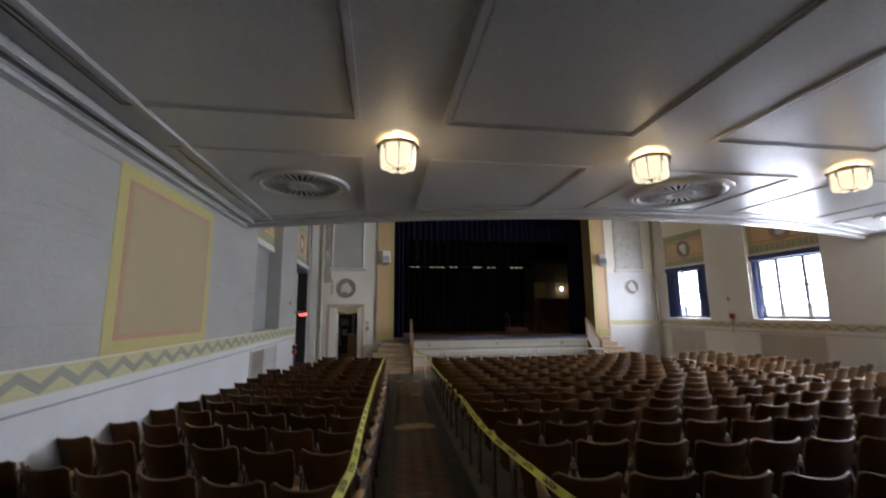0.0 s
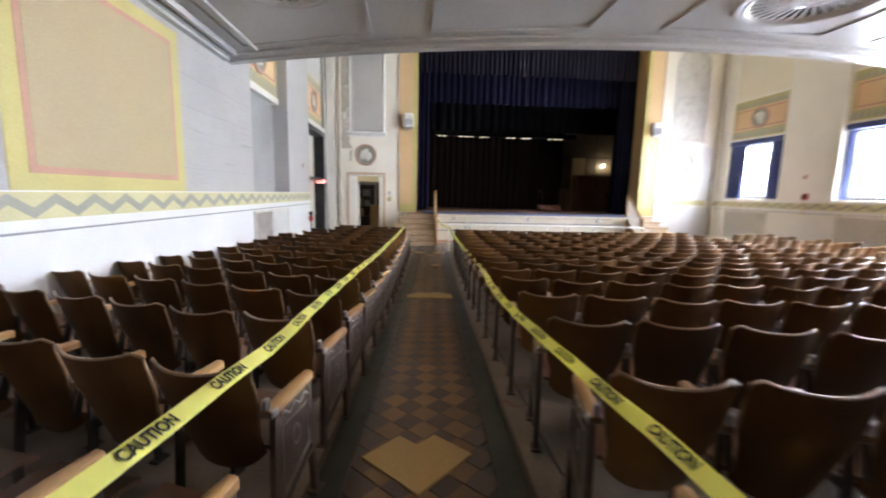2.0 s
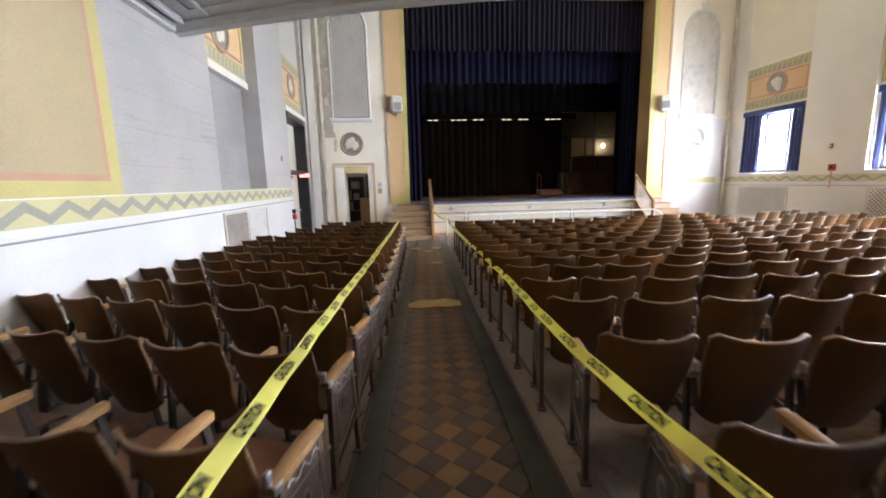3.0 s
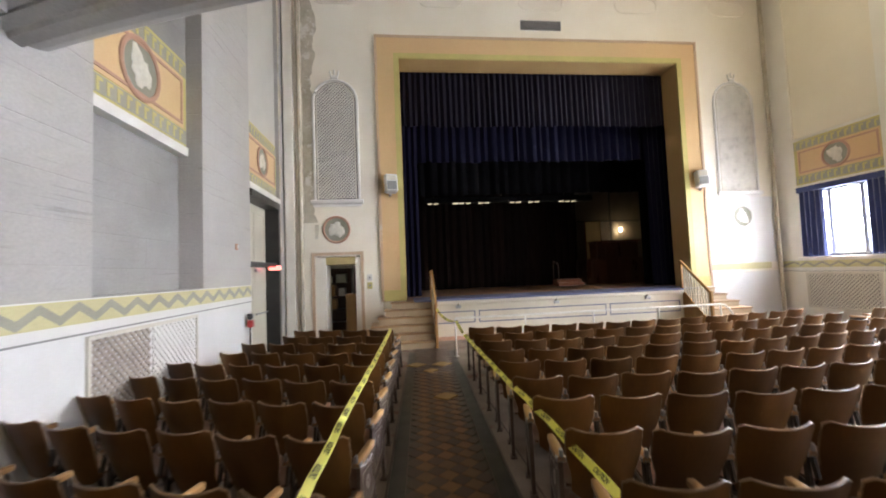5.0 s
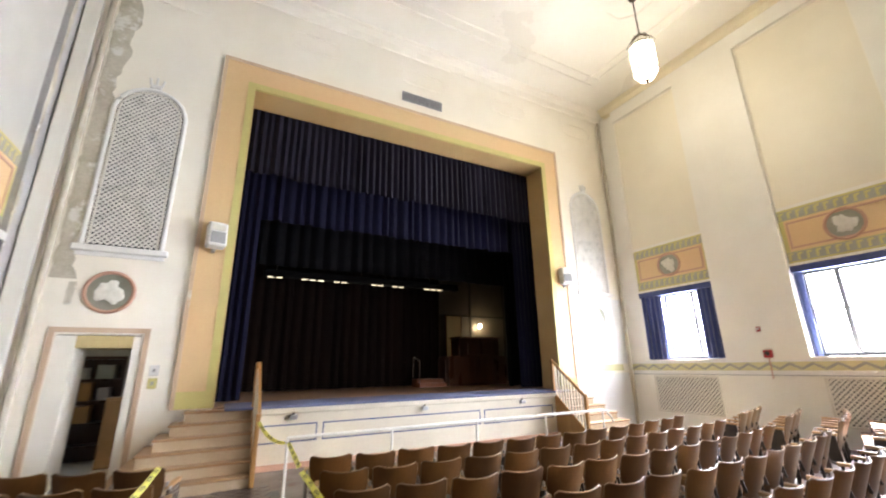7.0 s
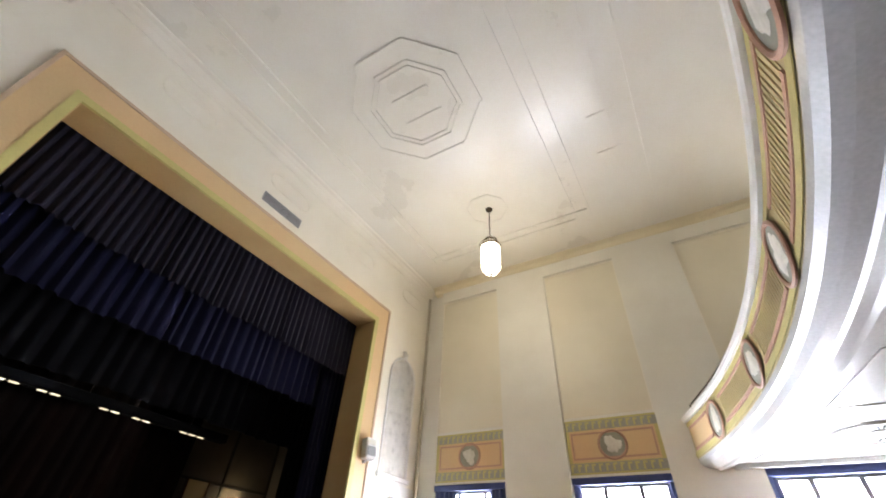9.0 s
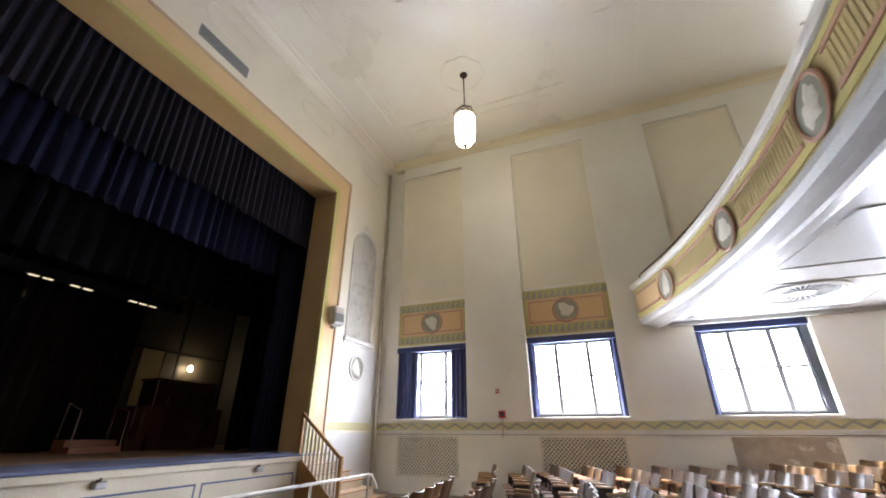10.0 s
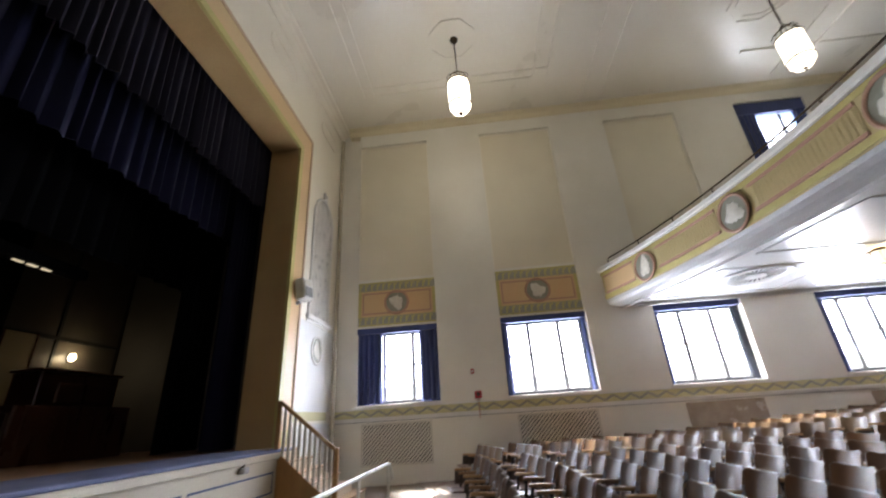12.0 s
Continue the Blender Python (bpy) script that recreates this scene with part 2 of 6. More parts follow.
M_CAST = mat("brown_cast_iron", (0.12, 0.085, 0.065), 0.5, (0.08, 0.055, 0.045), 9, 80, 0.5, metal=0.2)
M_CASTHI = mat("worn_silver_relief", (0.36, 0.33, 0.30), 0.4, (0.20, 0.17, 0.15), 9, 80, 0.4, metal=0.5)
M_TAPE = mat("yellow_plastic_tape", (0.88, 0.86, 0.27), 0.35, (0.84, 0.81, 0.24), 5, 40, 0.1)
# thin plastic lets some light through
_n, _l = M_TAPE.node_tree.nodes, M_TAPE.node_tree.links
_tr, _mx = _n.new("ShaderNodeBsdfTranslucent"), _n.new("ShaderNodeMixShader")
_tr.inputs["Color"].default_value = (0.86, 0.83, 0.20, 1)
_mx.inputs[0].default_value = 0.45
_l.new(_n["Principled BSDF"].outputs[0], _mx.inputs[1])
_l.new(_tr.outputs[0], _mx.inputs[2])
_l.new(_mx.outputs[0], _n["Material Output"].inputs["Surface"])
M_TROUGH = mat("matt_black_trough_paint", (0.004, 0.004, 0.004), 0.9, None, 5, 60, 0.1, gloss=0.08)
M_INK = mat("black_ink", (0.012, 0.012, 0.012), 0.5, None, 5, 40, 0.0)
M_VAL1 = mat("slate_velvet", (0.0155, 0.0144, 0.0245), 0.9, (0.0088, 0.0082, 0.0150), 2, 90, 0.2, stretch=(1, 1, 0.1), sheen=0.03, gloss=0.1)
M_VAL2 = mat("navy_velvet", (0.0056, 0.0060, 0.0205), 0.9, (0.0038, 0.0041, 0.0140), 2, 90, 0.2, stretch=(1, 1, 0.1), sheen=0.03, gloss=0.1)
# Dark cloths, made darker still: the gloom of the deep stage is in both colours.
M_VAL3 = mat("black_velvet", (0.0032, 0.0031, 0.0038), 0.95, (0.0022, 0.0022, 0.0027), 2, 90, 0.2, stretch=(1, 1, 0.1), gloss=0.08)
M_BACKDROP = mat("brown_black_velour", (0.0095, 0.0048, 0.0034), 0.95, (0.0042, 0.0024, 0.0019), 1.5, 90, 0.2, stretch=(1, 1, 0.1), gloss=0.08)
M_STAGEF = mat("stage_boards", (0.30, 0.175, 0.095), 0.45, (0.18, 0.10, 0.058), 2.5, 60, 0.1, stretch=(0.2, 1.5, 1))
M_BLUEMAT = mat("blue_grey_runner", (0.10, 0.12, 0.24), 0.7, (0.13, 0.14, 0.24), 4, 60, 0.2)
M_BLUELINE = mat("blue_stencil_paint", (0.10, 0.12, 0.22), 0.5, None, 4, 60, 0.1)
M_STAGEW = mat("cream_stage_front", (0.62, 0.56, 0.44), 0.45, (0.56, 0.50, 0.39), 1.5, 60, 0.1, stains=(0.45, 0.36, 0.26), stain_at=0.70)
M_STEP = mat("cream_step_paint", (0.58, 0.47, 0.33), 0.45, (0.50, 0.38, 0.25), 2.2, 60, 0.1, stains=(0.32, 0.19, 0.10), stain_at=0.66)
M_TREAD = mat("worn_tread_varnish", (0.46, 0.30, 0.16), 0.45, (0.36, 0.21, 0.10), 2.5, 60, 0.1, stretch=(0.3, 1, 1))
M_ARCH = mat("pink_tan_paint", (0.58, 0.43, 0.30), 0.5, (0.52, 0.38, 0.26), 1.5, 60, 0.12, stains=(0.66, 0.62, 0.54), stain_at=0.66)
M_OAK = mat("varnished_oak", (0.42, 0.23, 0.08), 0.35, (0.34, 0.18, 0.06), 4, 60, 0.1, stretch=(1, 1, 0.15))
M_SPINDLE = mat("cream_spindle_paint", (0.74, 0.69, 0.58), 0.45, None, 4, 60, 0.1)
M_REDWOOD = mat("red_orange_stain", (0.24, 0.078, 0.025), 0.45, (0.18, 0.058, 0.02), 3, 60, 0.1, stretch=(0.2, 1, 1))
M_ORGAN = mat("mahogany", (0.075, 0.030, 0.016), 0.3, (0.048, 0.019, 0.012), 4, 60, 0.1, stretch=(1, 1, 0.2), coat=0.2)
M_BLACKP = mat("black_frame_paint", (0.012, 0.012, 0.013), 0.35, (0.02, 0.02, 0.02), 4, 60, 0.1)
M_NAVYW = mat("navy_window_paint", (0.015, 0.019, 0.038), 0.5, None, 4, 60, 0.1)
M_NAVYC = mat("blue_window_drape", (0.045, 0.065, 0.20), 0.8, (0.03, 0.045, 0.14), 2, 90, 0.2, stretch=(1, 1, 0.15), sheen=0.3)
M_DOORC = mat("cream_door_paint", (0.58, 0.55, 0.46), 0.4, (0.52, 0.49, 0.40), 2, 60, 0.1)
M_STEEL = mat("brushed_steel", (0.45, 0.45, 0.46), 0.32, None, 6, 80, 0.1, metal=0.9)
M_WHITEP = mat("white_plastic", (0.72, 0.71, 0.68), 0.4, None, 6, 80, 0.05)
M_GREYP = mat("grey_mesh", (0.30, 0.30, 0.30), 0.6, None, 30, 200, 0.3)
M_RAIL = mat("white_pipe_paint", (0.74, 0.72, 0.66), 0.3, None, 6, 80, 0.1)
# Cream pipe paint, darkened: the pipe's shadow side is put into the colour.
M_PIPE = mat("yellowed_pipe_paint", (0.52, 0.48, 0.38), 0.45, (0.40, 0.35, 0.26), 3, 80, 0.15)
M_BRONZE = mat("dark_bronze", (0.05, 0.035, 0.02), 0.4, (0.08, 0.055, 0.03), 9, 80, 0.2, metal=0.7)
M_BRASS = mat("dull_brass", (0.36, 0.27, 0.13), 0.4, None, 9, 80, 0.2, metal=0.6)
M_MULL = mat("pale_grey_sash_paint", (0.20, 0.21, 0.23), 0.45, None, 5, 60, 0.1)
M_RED = mat("red_enamel", (0.42, 0.03, 0.03), 0.35, None, 6, 80, 0.05)
M_LANTERN = glowing("lantern_glass", (0.8, 0.75, 0.62), (1.0, 0.90, 0.70), 0.75)
M_LAMPGL = glowing("ceiling_lamp_glass", (0.8, 0.72, 0.55), (1.0, 0.82, 0.54), 0.24)
M_EXIT = glowing("exit_sign_glass", (0.7, 0.1, 0.1), (1.0, 0.12, 0.10), 0.55)
M_STRIP = glowing("border_lamp", (0.8, 0.8, 0.75), (1.0, 0.80, 0.52), 0.10)
M_SCONCE = glowing("sconce_lamp", (0.8, 0.75, 0.6), (1.0, 0.82, 0.52), 1.3)
# Emission stands in for the overbright outdoors.
M_OUTSIDE = glowing("bright_haze", (0.8, 0.85, 0.9), (0.92, 0.97, 1.0), OUTSIDE)
M_GLASS = bpy.data.materials.new("window_glass")
M_GLASS.use_nodes = True
_g = M_GLASS.node_tree.nodes["Principled BSDF"]
_g.inputs["Transmission Weight"].default_value, _g.inputs["Roughness"].default_value, _g.inputs["IOR"].default_value = 1.0, 0.02, 1.05


# ---- mesh helpers ----
class Shape:
    """Collects points and faces of one mesh."""

    def __init__(self):
        self.v, self.f = [], []

    def add(self, verts, faces):
        n = len(self.v)
        self.v += [tuple(p) for p in verts]
        self.f += [tuple(i + n for i in q) for q in faces]
        return self

    def box(self, x0, x1, y0, y1, z0, z1, bevel=0.0, m=None):
        x0, x1 = min(x0, x1), max(x0, x1)
        y0, y1 = min(y0, y1), max(y0, y1)
        z0, z1 = min(z0, z1), max(z0, z1)
        b = min(bevel, (x1 - x0) * 0.45, (y1 - y0) * 0.45, (z1 - z0) * 0.45)
        if b <= 0:
            vs = [(x, y, z) for z in (z0, z1) for x, y in ((x0, y0), (x1, y0), (x1, y1), (x0, y1))]
            fs = [(3, 2, 1, 0), (4, 5, 6, 7), (0, 1, 5, 4), (1, 2, 6, 5), (2, 3, 7, 6), (3, 0, 4, 7)]
        else:
            vs, rings = [], []
            for z, d in ((z0, b), (z0 + b, 0), (z1 - b, 0), (z1, b)):
                e = b - d if d else b
                c = b
                if d:
                    ring = [(x0 + c, y0 + c), (x1 - c, y0 + c), (x1 - c, y0 + c), (x1 - c, y1 - c), (x1 - c, y1 - c), (x0 + c, y1 - c), (x0 + c, y1 - c), (x0 + c, y0 + c)]
                else:
                    ring = [(x0 + c, y0), (x1 - c, y0), (x1, y0 + c), (x1, y1 - c), (x1 - c, y1), (x0 + c, y1), (x0, y1 - c), (x0, y0 + c)]
                rings.append(len(vs))
                vs += [(x, y, z) for x, y in ring]
            fs = []
            for a, bb in zip(rings, rings[1:]):
                for i in range(8):
                    j = (i + 1) % 8
                    fs.append((a + i, a + j, bb + j, bb + i))
            fs.append(tuple(reversed(range(8))))
            fs.append(tuple(range(24, 32)))
        if m is not None:
            vs = [m @ Vector(p) for p in vs]
        return self.add(vs, fs)

    def tube(self, pts, r, n=8, caps=True):
        """A round bar along points."""
        pts = [Vector(p) for p in pts]
        rings = []
        for i, p in enumerate(pts):
            d = (pts[min(i + 1, len(pts) - 1)] - pts[max(i - 1, 0)]).normalized()
            a = d.orthogonal().normalized() if abs(d.z) > 0.9 else d.cross(Vector((0, 0, 1))).normalized()
            b = d.cross(a)
            rr = r[i] if isinstance(r, (list, tuple)) else r
            rings.append([p + rr * (math.cos(2 * math.pi * k / n) * a + math.sin(2 * math.pi * k / n) * b) for k in range(n)])
        vs = [q for ring in rings for q in ring]
        fs = [(i * n + k, i * n + (k + 1) % n, (i + 1) * n + (k + 1) % n, (i + 1) * n + k) for i in range(len(pts) - 1) for k in range(n)]
        if caps:
            fs += [tuple(reversed(range(n))), tuple(range((len(pts) - 1) * n, len(pts) * n))]
        return self.add(vs, fs)

    def lathe(self, profile, n=20, at=(0, 0, 0), hollow=False):
        """Turns (radius, z) about the upright axis."""
        vs = [(at[0] + r * math.cos(2 * math.pi * k / n), at[1] + r * math.sin(2 * math.pi * k / n), at[2] + z) for r, z in profile for k in range(n)]
        fs = [(i * n + k, i * n + (k + 1) % n, (i + 1) * n + (k + 1) % n, (i + 1) * n + k) for i in range(len(profile) - 1) for k in range(n)]
        m = (len(profile) - 1) * n
        if hollow:
            fs += [(m + k, m + (k + 1) % n, (k + 1) % n, k) for k in range(n)]
        else:
            fs += [tuple(reversed(range(n))), tuple(range(m, m + n))]
        return self.add(vs, fs)

    def bar(self, a, b, wide, deep, side):
        """A flat bar from a to b; side is the way of its depth."""
        a, b, s = Vector(a), Vector(b), Vector(side).normalized()
        w = (b - a).cross(s).normalized() * wide / 2
        d = s * deep
        vs = [a - w, a + w, b + w, b - w, a - w + d, a + w + d, b + w + d, b - w + d]
        return self.add(vs, [(0, 1, 2, 3), (7, 6, 5, 4), (0, 4, 5, 1), (1, 5, 6, 2), (2, 6, 7, 3), (3, 7, 4, 0)])

    def sheet(self, grid, thick=0.0, way=(0, 1, 0)):
        """A surface through a grid of points, with thickness when asked."""
        r, c = len(grid), len(grid[0])
        vs = [tuple(p) for row in grid for p in row]
        fs = [(i * c + j, i * c + j + 1, (i + 1) * c + j + 1, (i + 1) * c + j) for i in range(r - 1) for j in range(c - 1)]
        if thick:
            o = Vector(way) * thick
            n = len(vs)
            vs += [tuple(Vector(p) + o) for p in vs]
            fs += [tuple(n + i for i in reversed(q)) for q in fs]
            edge = [j for j in range(c)] + [i * c + c - 1 for i in range(1, r)] + [(r - 1) * c + j for j in range(c - 2, -1, -1)] + [i * c for i in range(r - 2, 0, -1)]
            fs += [(edge[(k + 1) % len(edge)], edge[k], edge[k] + n, edge[(k + 1) % len(edge)] + n) for k in range(len(edge))]
        return self.add(vs, fs)

    def mesh(self, name, material, smooth=False):
        me = bpy.data.meshes.new(name)
        me.from_pydata(self.v, [], self.f)
        me.materials.append(material)
        bm = bmesh.new()
        bm.from_mesh(me)
        bmesh.ops.recalc_face_normals(bm, faces=bm.faces)
        bm.to_mesh(me)
        bm.free()
        if smooth:
            me.polygons.foreach_set("use_smooth", [True] * len(me.polygons))
            me.set_sharp_from_angle(angle=radians(40))
        return me


def put(name, shape, material, label="", category="", group="", kind="", smooth=False):
    ob = new(name, shape.mesh(name, material, smooth) if isinstance(shape, Shape) else shape)
    return tagged(ob, label, category, group, kind)


def part(name, shape, material, parent, label="", smooth=False):
    ob = new(name, shape.mesh(name, material, smooth) if isinstance(shape, Shape) else shape)
    ob.parent = parent
    return tagged(ob, label)


def thing(name, m, label, category, group="", kind=""):
    ob = new(name)
    ob.empty_display_size = 0.1
    ob.matrix_basis = m
    return tagged(ob, label, category, group, kind)


def B(*a, **k):
    return Shape().box(*a, **k)


rnd = random.Random(7)

# ---- floor ----
sh = Shape()
ys = sorted({y for y, z in FLOOR if y < 17.2} | {16.9} | {k * 0.5 for k in range(-12, 34)})
ys = [y for y in ys if -6.2 <= y <= 16.9]
top = [[(x, y, floor_z(y)) for x in (XL - 0.4, XR + 0.4)] for y in ys]
sh.sheet(top, 0.25, (0, 0, -1))
floor = put("floor", sh, M_CONC, "worn grey-brown concrete floor, dished towards the stage", "floor", kind="structure")

# ---- right wall ----
RO = XR + 0.42                 # outer face
WIN0, WIN1 = 1.44, 3.46
sh = Shape()
edges = [YS + 0.3] + [v for a, b in BAYS for v in (b, a)] + [YB]
for k in range(0, len(edges), 2):
    sh.box(XR + (LAST_PIER if k == 0 else 0), RO, edges[k + 1], edges[k], floor_z(edges[k + 1]) - 0.6, ZC + 0.1)
put("wall_right", sh, M_PIER, "painted plaster wall with shallow piers", "wall", kind="structure")


def bay_wall(side, a, b, parts):
    """Closes a bay: wall under, between and above its openings (z ranges), on the recessed plane."""
    s = Shape()
    for z0, z1, depth in parts:
        x0, x1 = (XR + depth, RO) if side > 0 else (XL - 0.42, XL - depth)
        s.box(x0, x1, a, b, z0, z1)
    return s


for i, (a, b) in enumerate(BAYS):
    low = floor_z(a) - 0.6
    spans = [(low, WIN0, 0.0), (WIN1, ZC + 0.1, 0.13)] if i < 3 else [(low, WIN0, 0.0), (WIN1, 7.0, 0.13), (9.72, ZC + 0.1, 0.0)]
    put("wall_right_bay", bay_wall(1, a, b, spans), M_PIER, "painted wall of a window bay with a shallow recess", "wall", kind="structure")
    if i < 3:
        put("wall_right_header", B(XR + 0.001, RO - 0.02, a, b, 9.62, ZC + 0.05), M_PIER, "plain wall head above a recessed panel", "wall", kind="structure")

# Added glowing sheet, so that the windows look blown out.
put("backdrop", B(XR + 7.0, XR + 7.1, YB - 14, YS + 16, -3.0, 8.0), M_OUTSIDE, "plain bright haze outside the windows", "backdrop", kind="structure")

# ---- left wall ----
LO = XL - 0.42
sh = Shape()
EY0, EY1 = 14.55, 16.70        # the side exit
NY0, NY1 = 10.22, 12.52        # the walled-up niche
ledges = [YS + 0.3, EY1, EY0, NY1, NY0, YB]
for k in range(0, 6, 2):
    sh.box(LO, XL, ledges[k + 1], ledges[k], floor_z(ledges[k + 1]) - 0.6, ZC + 0.1)
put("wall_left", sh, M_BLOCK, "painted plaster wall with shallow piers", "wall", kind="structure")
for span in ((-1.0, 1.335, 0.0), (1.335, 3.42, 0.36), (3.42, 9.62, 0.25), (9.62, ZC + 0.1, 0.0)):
    put("wall_left_niche", bay_wall(-1, NY0, NY1, [span]), M_NICHE, "walled-up window niche in the painted wall", "wall", kind="structure")
DOOR_L1 = 3.30
put("wall_left_doorhead", bay_wall(-1, EY0, EY1, [(DOOR_L1 + 0.06, 9.62, 0.10), (9.62, ZC + 0.1, 0.0)]), M_WALL, "wall over the side exit", "wall", kind="structure")

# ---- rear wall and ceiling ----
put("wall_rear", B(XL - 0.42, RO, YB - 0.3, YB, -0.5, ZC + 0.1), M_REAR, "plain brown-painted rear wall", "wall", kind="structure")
put("ceiling", B(XL - 0.42, RO, YB - 0.3, YS + 0.3, ZC, ZC + 0.2), M_CEIL, "cream glossy plaster ceiling", "ceiling", kind="structure")

# ---- stage wall with the proscenium ----
OX0, OX1, OZ1 = 0.20, 8.74, 7.55
PX0, PX1, PZ1 = -0.48, 9.37, 8.22
DX0, DX1, DZ1 = -1.95, -1.17, 1.74
JX0, JX1 = -2.23, -1.06        # outer edges of its jambs
YT = YS + 0.72
wall_stage = thing("wall_stage", pose(0, 0, 0), "cream painted stage wall round the proscenium", "wall", kind="structure")
for x0, x1, z0 in ((XL, JX0, -0.8), (JX1, OX0, -0.8), (JX0, JX1, DZ1 + 0.22), (OX0, OX1, OZ1), (OX1, XR + LAST_PIER, -0.8)):
    part("wall_section", B(x0, x1, YS, YT, z0, ZC), M_UPPER, wall_stage)

# ---- the stage: floor, house ----
YK = 23.6
put("stage_floor", Shape().box(OX0 - 0.3, OX1 + 3.0, YS + 0.02, YK, ZS - 0.15, ZS), M_STAGEF, "worn brown stage boards", "stage", kind="structure")
# Near-black walls: shade inside the stage house is put into this colour.
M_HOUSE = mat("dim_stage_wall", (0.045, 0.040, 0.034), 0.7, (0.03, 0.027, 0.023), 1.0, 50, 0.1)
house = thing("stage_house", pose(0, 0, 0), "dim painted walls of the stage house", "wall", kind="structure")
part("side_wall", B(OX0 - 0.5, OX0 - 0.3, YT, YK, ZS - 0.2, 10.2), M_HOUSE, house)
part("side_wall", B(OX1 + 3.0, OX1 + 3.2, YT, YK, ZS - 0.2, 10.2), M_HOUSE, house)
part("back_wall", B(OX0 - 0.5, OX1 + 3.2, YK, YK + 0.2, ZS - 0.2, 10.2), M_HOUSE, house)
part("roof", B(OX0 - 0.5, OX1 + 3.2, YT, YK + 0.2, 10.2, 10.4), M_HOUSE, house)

# ---- balcony ----
YF, XF, BOWF = 8.12, 4.60, 0.0288                      # front of the balcony on the axis


def front(x):
    return YF + BOWF * (x - XF) ** 2


def sweep(profile, xs, shape=None, closed=False):
    """Carries a profile of (forward, z) along the curved balcony front."""
    s = shape or Shape()
    grid = []
    for d, z in profile:
        grid.append([(x, front(x) + d, z) for x in xs])
    if closed:
        grid.append(grid[0])
    s.sheet(grid)
    if closed:
        n = len(profile)
        for e in (0, len(xs) - 1):
            s.add([grid[i][e] for i in range(n)], [tuple(range(n))])
    return s


XS = [XL + (XR - XL) * k / 48 for k in range(49)]
slab = Shape()
slab.sheet([[(x, YB, SOFFIT + 0.02) for x in XS], [(x, front(x) - 0.62, SOFFIT + 0.02) for x in XS]], 0.5, (0, 0, 1))
def rim_panel(s, x0, x1, y0, y1, w=0.055, drop=0.016, curved=False):
    """A moulded border standing a little below the soffit."""
    zb, zt = SOFFIT + 0.02 - drop, SOFFIT + 0.03
    yb = (lambda x: front(x) - 0.85) if curved else (lambda x: y1)
    s.add([p for x, y in ((x0, y0), (x1, y0), (x1, yb(x1)), (x0, yb(x0))) for p in ((x, y, zb), (x, y, zt))] + [p for x, y in ((x0 + w, y0 + w), (x1 - w, y0 + w), (x1 - w, yb(x1) - w), (x0 + w, yb(x0) - w)) for p in ((x, y, zb), (x, y, zt))],
          [q for i in range(4) for j in ((i + 1) % 4,) for q in ((2 * i, 2 * j, 8 + 2 * j, 8 + 2 * i), (2 * i + 1, 2 * i, 2 * j, 2 * j + 1), (8 + 2 * i, 8 + 2 * i + 1, 8 + 2 * j + 1, 8 + 2 * j))])


for x0, x1 in ((-2.6, -0.52), (0.26, 2.31), (3.20, 5.35), (6.16, 8.26), (9.1, 11.2)):
    rim_panel(slab, x0, x1, -1.6, 4.54)
    rim_panel(slab, x0 + 0.075, x1 - 0.075, -1.5, 4.465, 0.02, 0.009)
    rim_panel(slab, x0, x1, 5.40, 7.0, curved=True)
for x in (XL + 0.10, XL + 0.22, XL + 0.60):
    slab.box(x, x + 0.05, YB, front(x) - 0.7, SOFFIT - (0.06 if x < XL + 0.3 else 0.02), SOFFIT + 0.03)
slab.box(XL, XL + 0.10, YB, front(XL) - 0.65, SOFFIT - 0.10, SOFFIT + 0.03)
slab.box(XR - 0.12, XR, YB, front(XR) - 0.65, SOFFIT - 0.07, SOFFIT + 0.03)
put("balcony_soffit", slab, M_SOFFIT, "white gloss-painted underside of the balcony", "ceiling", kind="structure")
balcony = thing("balcony", pose(0, 0, 0), "curved balcony with a painted plaster front and white cornice", "balcony", kind="structure")
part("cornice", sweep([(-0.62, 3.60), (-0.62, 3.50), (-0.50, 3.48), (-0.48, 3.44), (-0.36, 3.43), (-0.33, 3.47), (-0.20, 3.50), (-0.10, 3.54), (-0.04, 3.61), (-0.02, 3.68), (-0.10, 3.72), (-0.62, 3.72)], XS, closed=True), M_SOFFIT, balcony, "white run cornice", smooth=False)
part("front_panel", sweep([(-0.16, 3.69), (-0.03, 3.69), (-0.03, 4.47), (-0.16, 4.47)], XS, closed=True), M_CREAMY, balcony, "buff painted plaster front")
part("cap", sweep([(-0.24, 4.46), (0.03, 4.46), (0.05, 4.50), (0.05, 4.58), (0.0, 4.61), (-0.24, 4.61)], XS, closed=True), M_TRIMW, balcony, "white moulded cap")
part("lower_band", sweep([(-0.02, 3.72), (-0.012, 3.72), (-0.012, 3.82), (-0.02, 3.82)], XS, closed=True), M_YELLOW, balcony, "yellow painted band")
part("upper_band", sweep([(-0.02, 4.36), (-0.012, 4.36), (-0.012, 4.45), (-0.02, 4.45)], XS, closed=True), M_YELLOW, balcony, "yellow painted band")
# raked tread of the balcony floor
put("balcony_floor", Shape().sheet([[(x, front(x) - 0.2, 4.08) for x in XS], [(x, YB, 6.6) for x in XS]], 0.2, (0, 0, -1)), M_CONC, "raked concrete balcony floor", "floor", kind="structure")


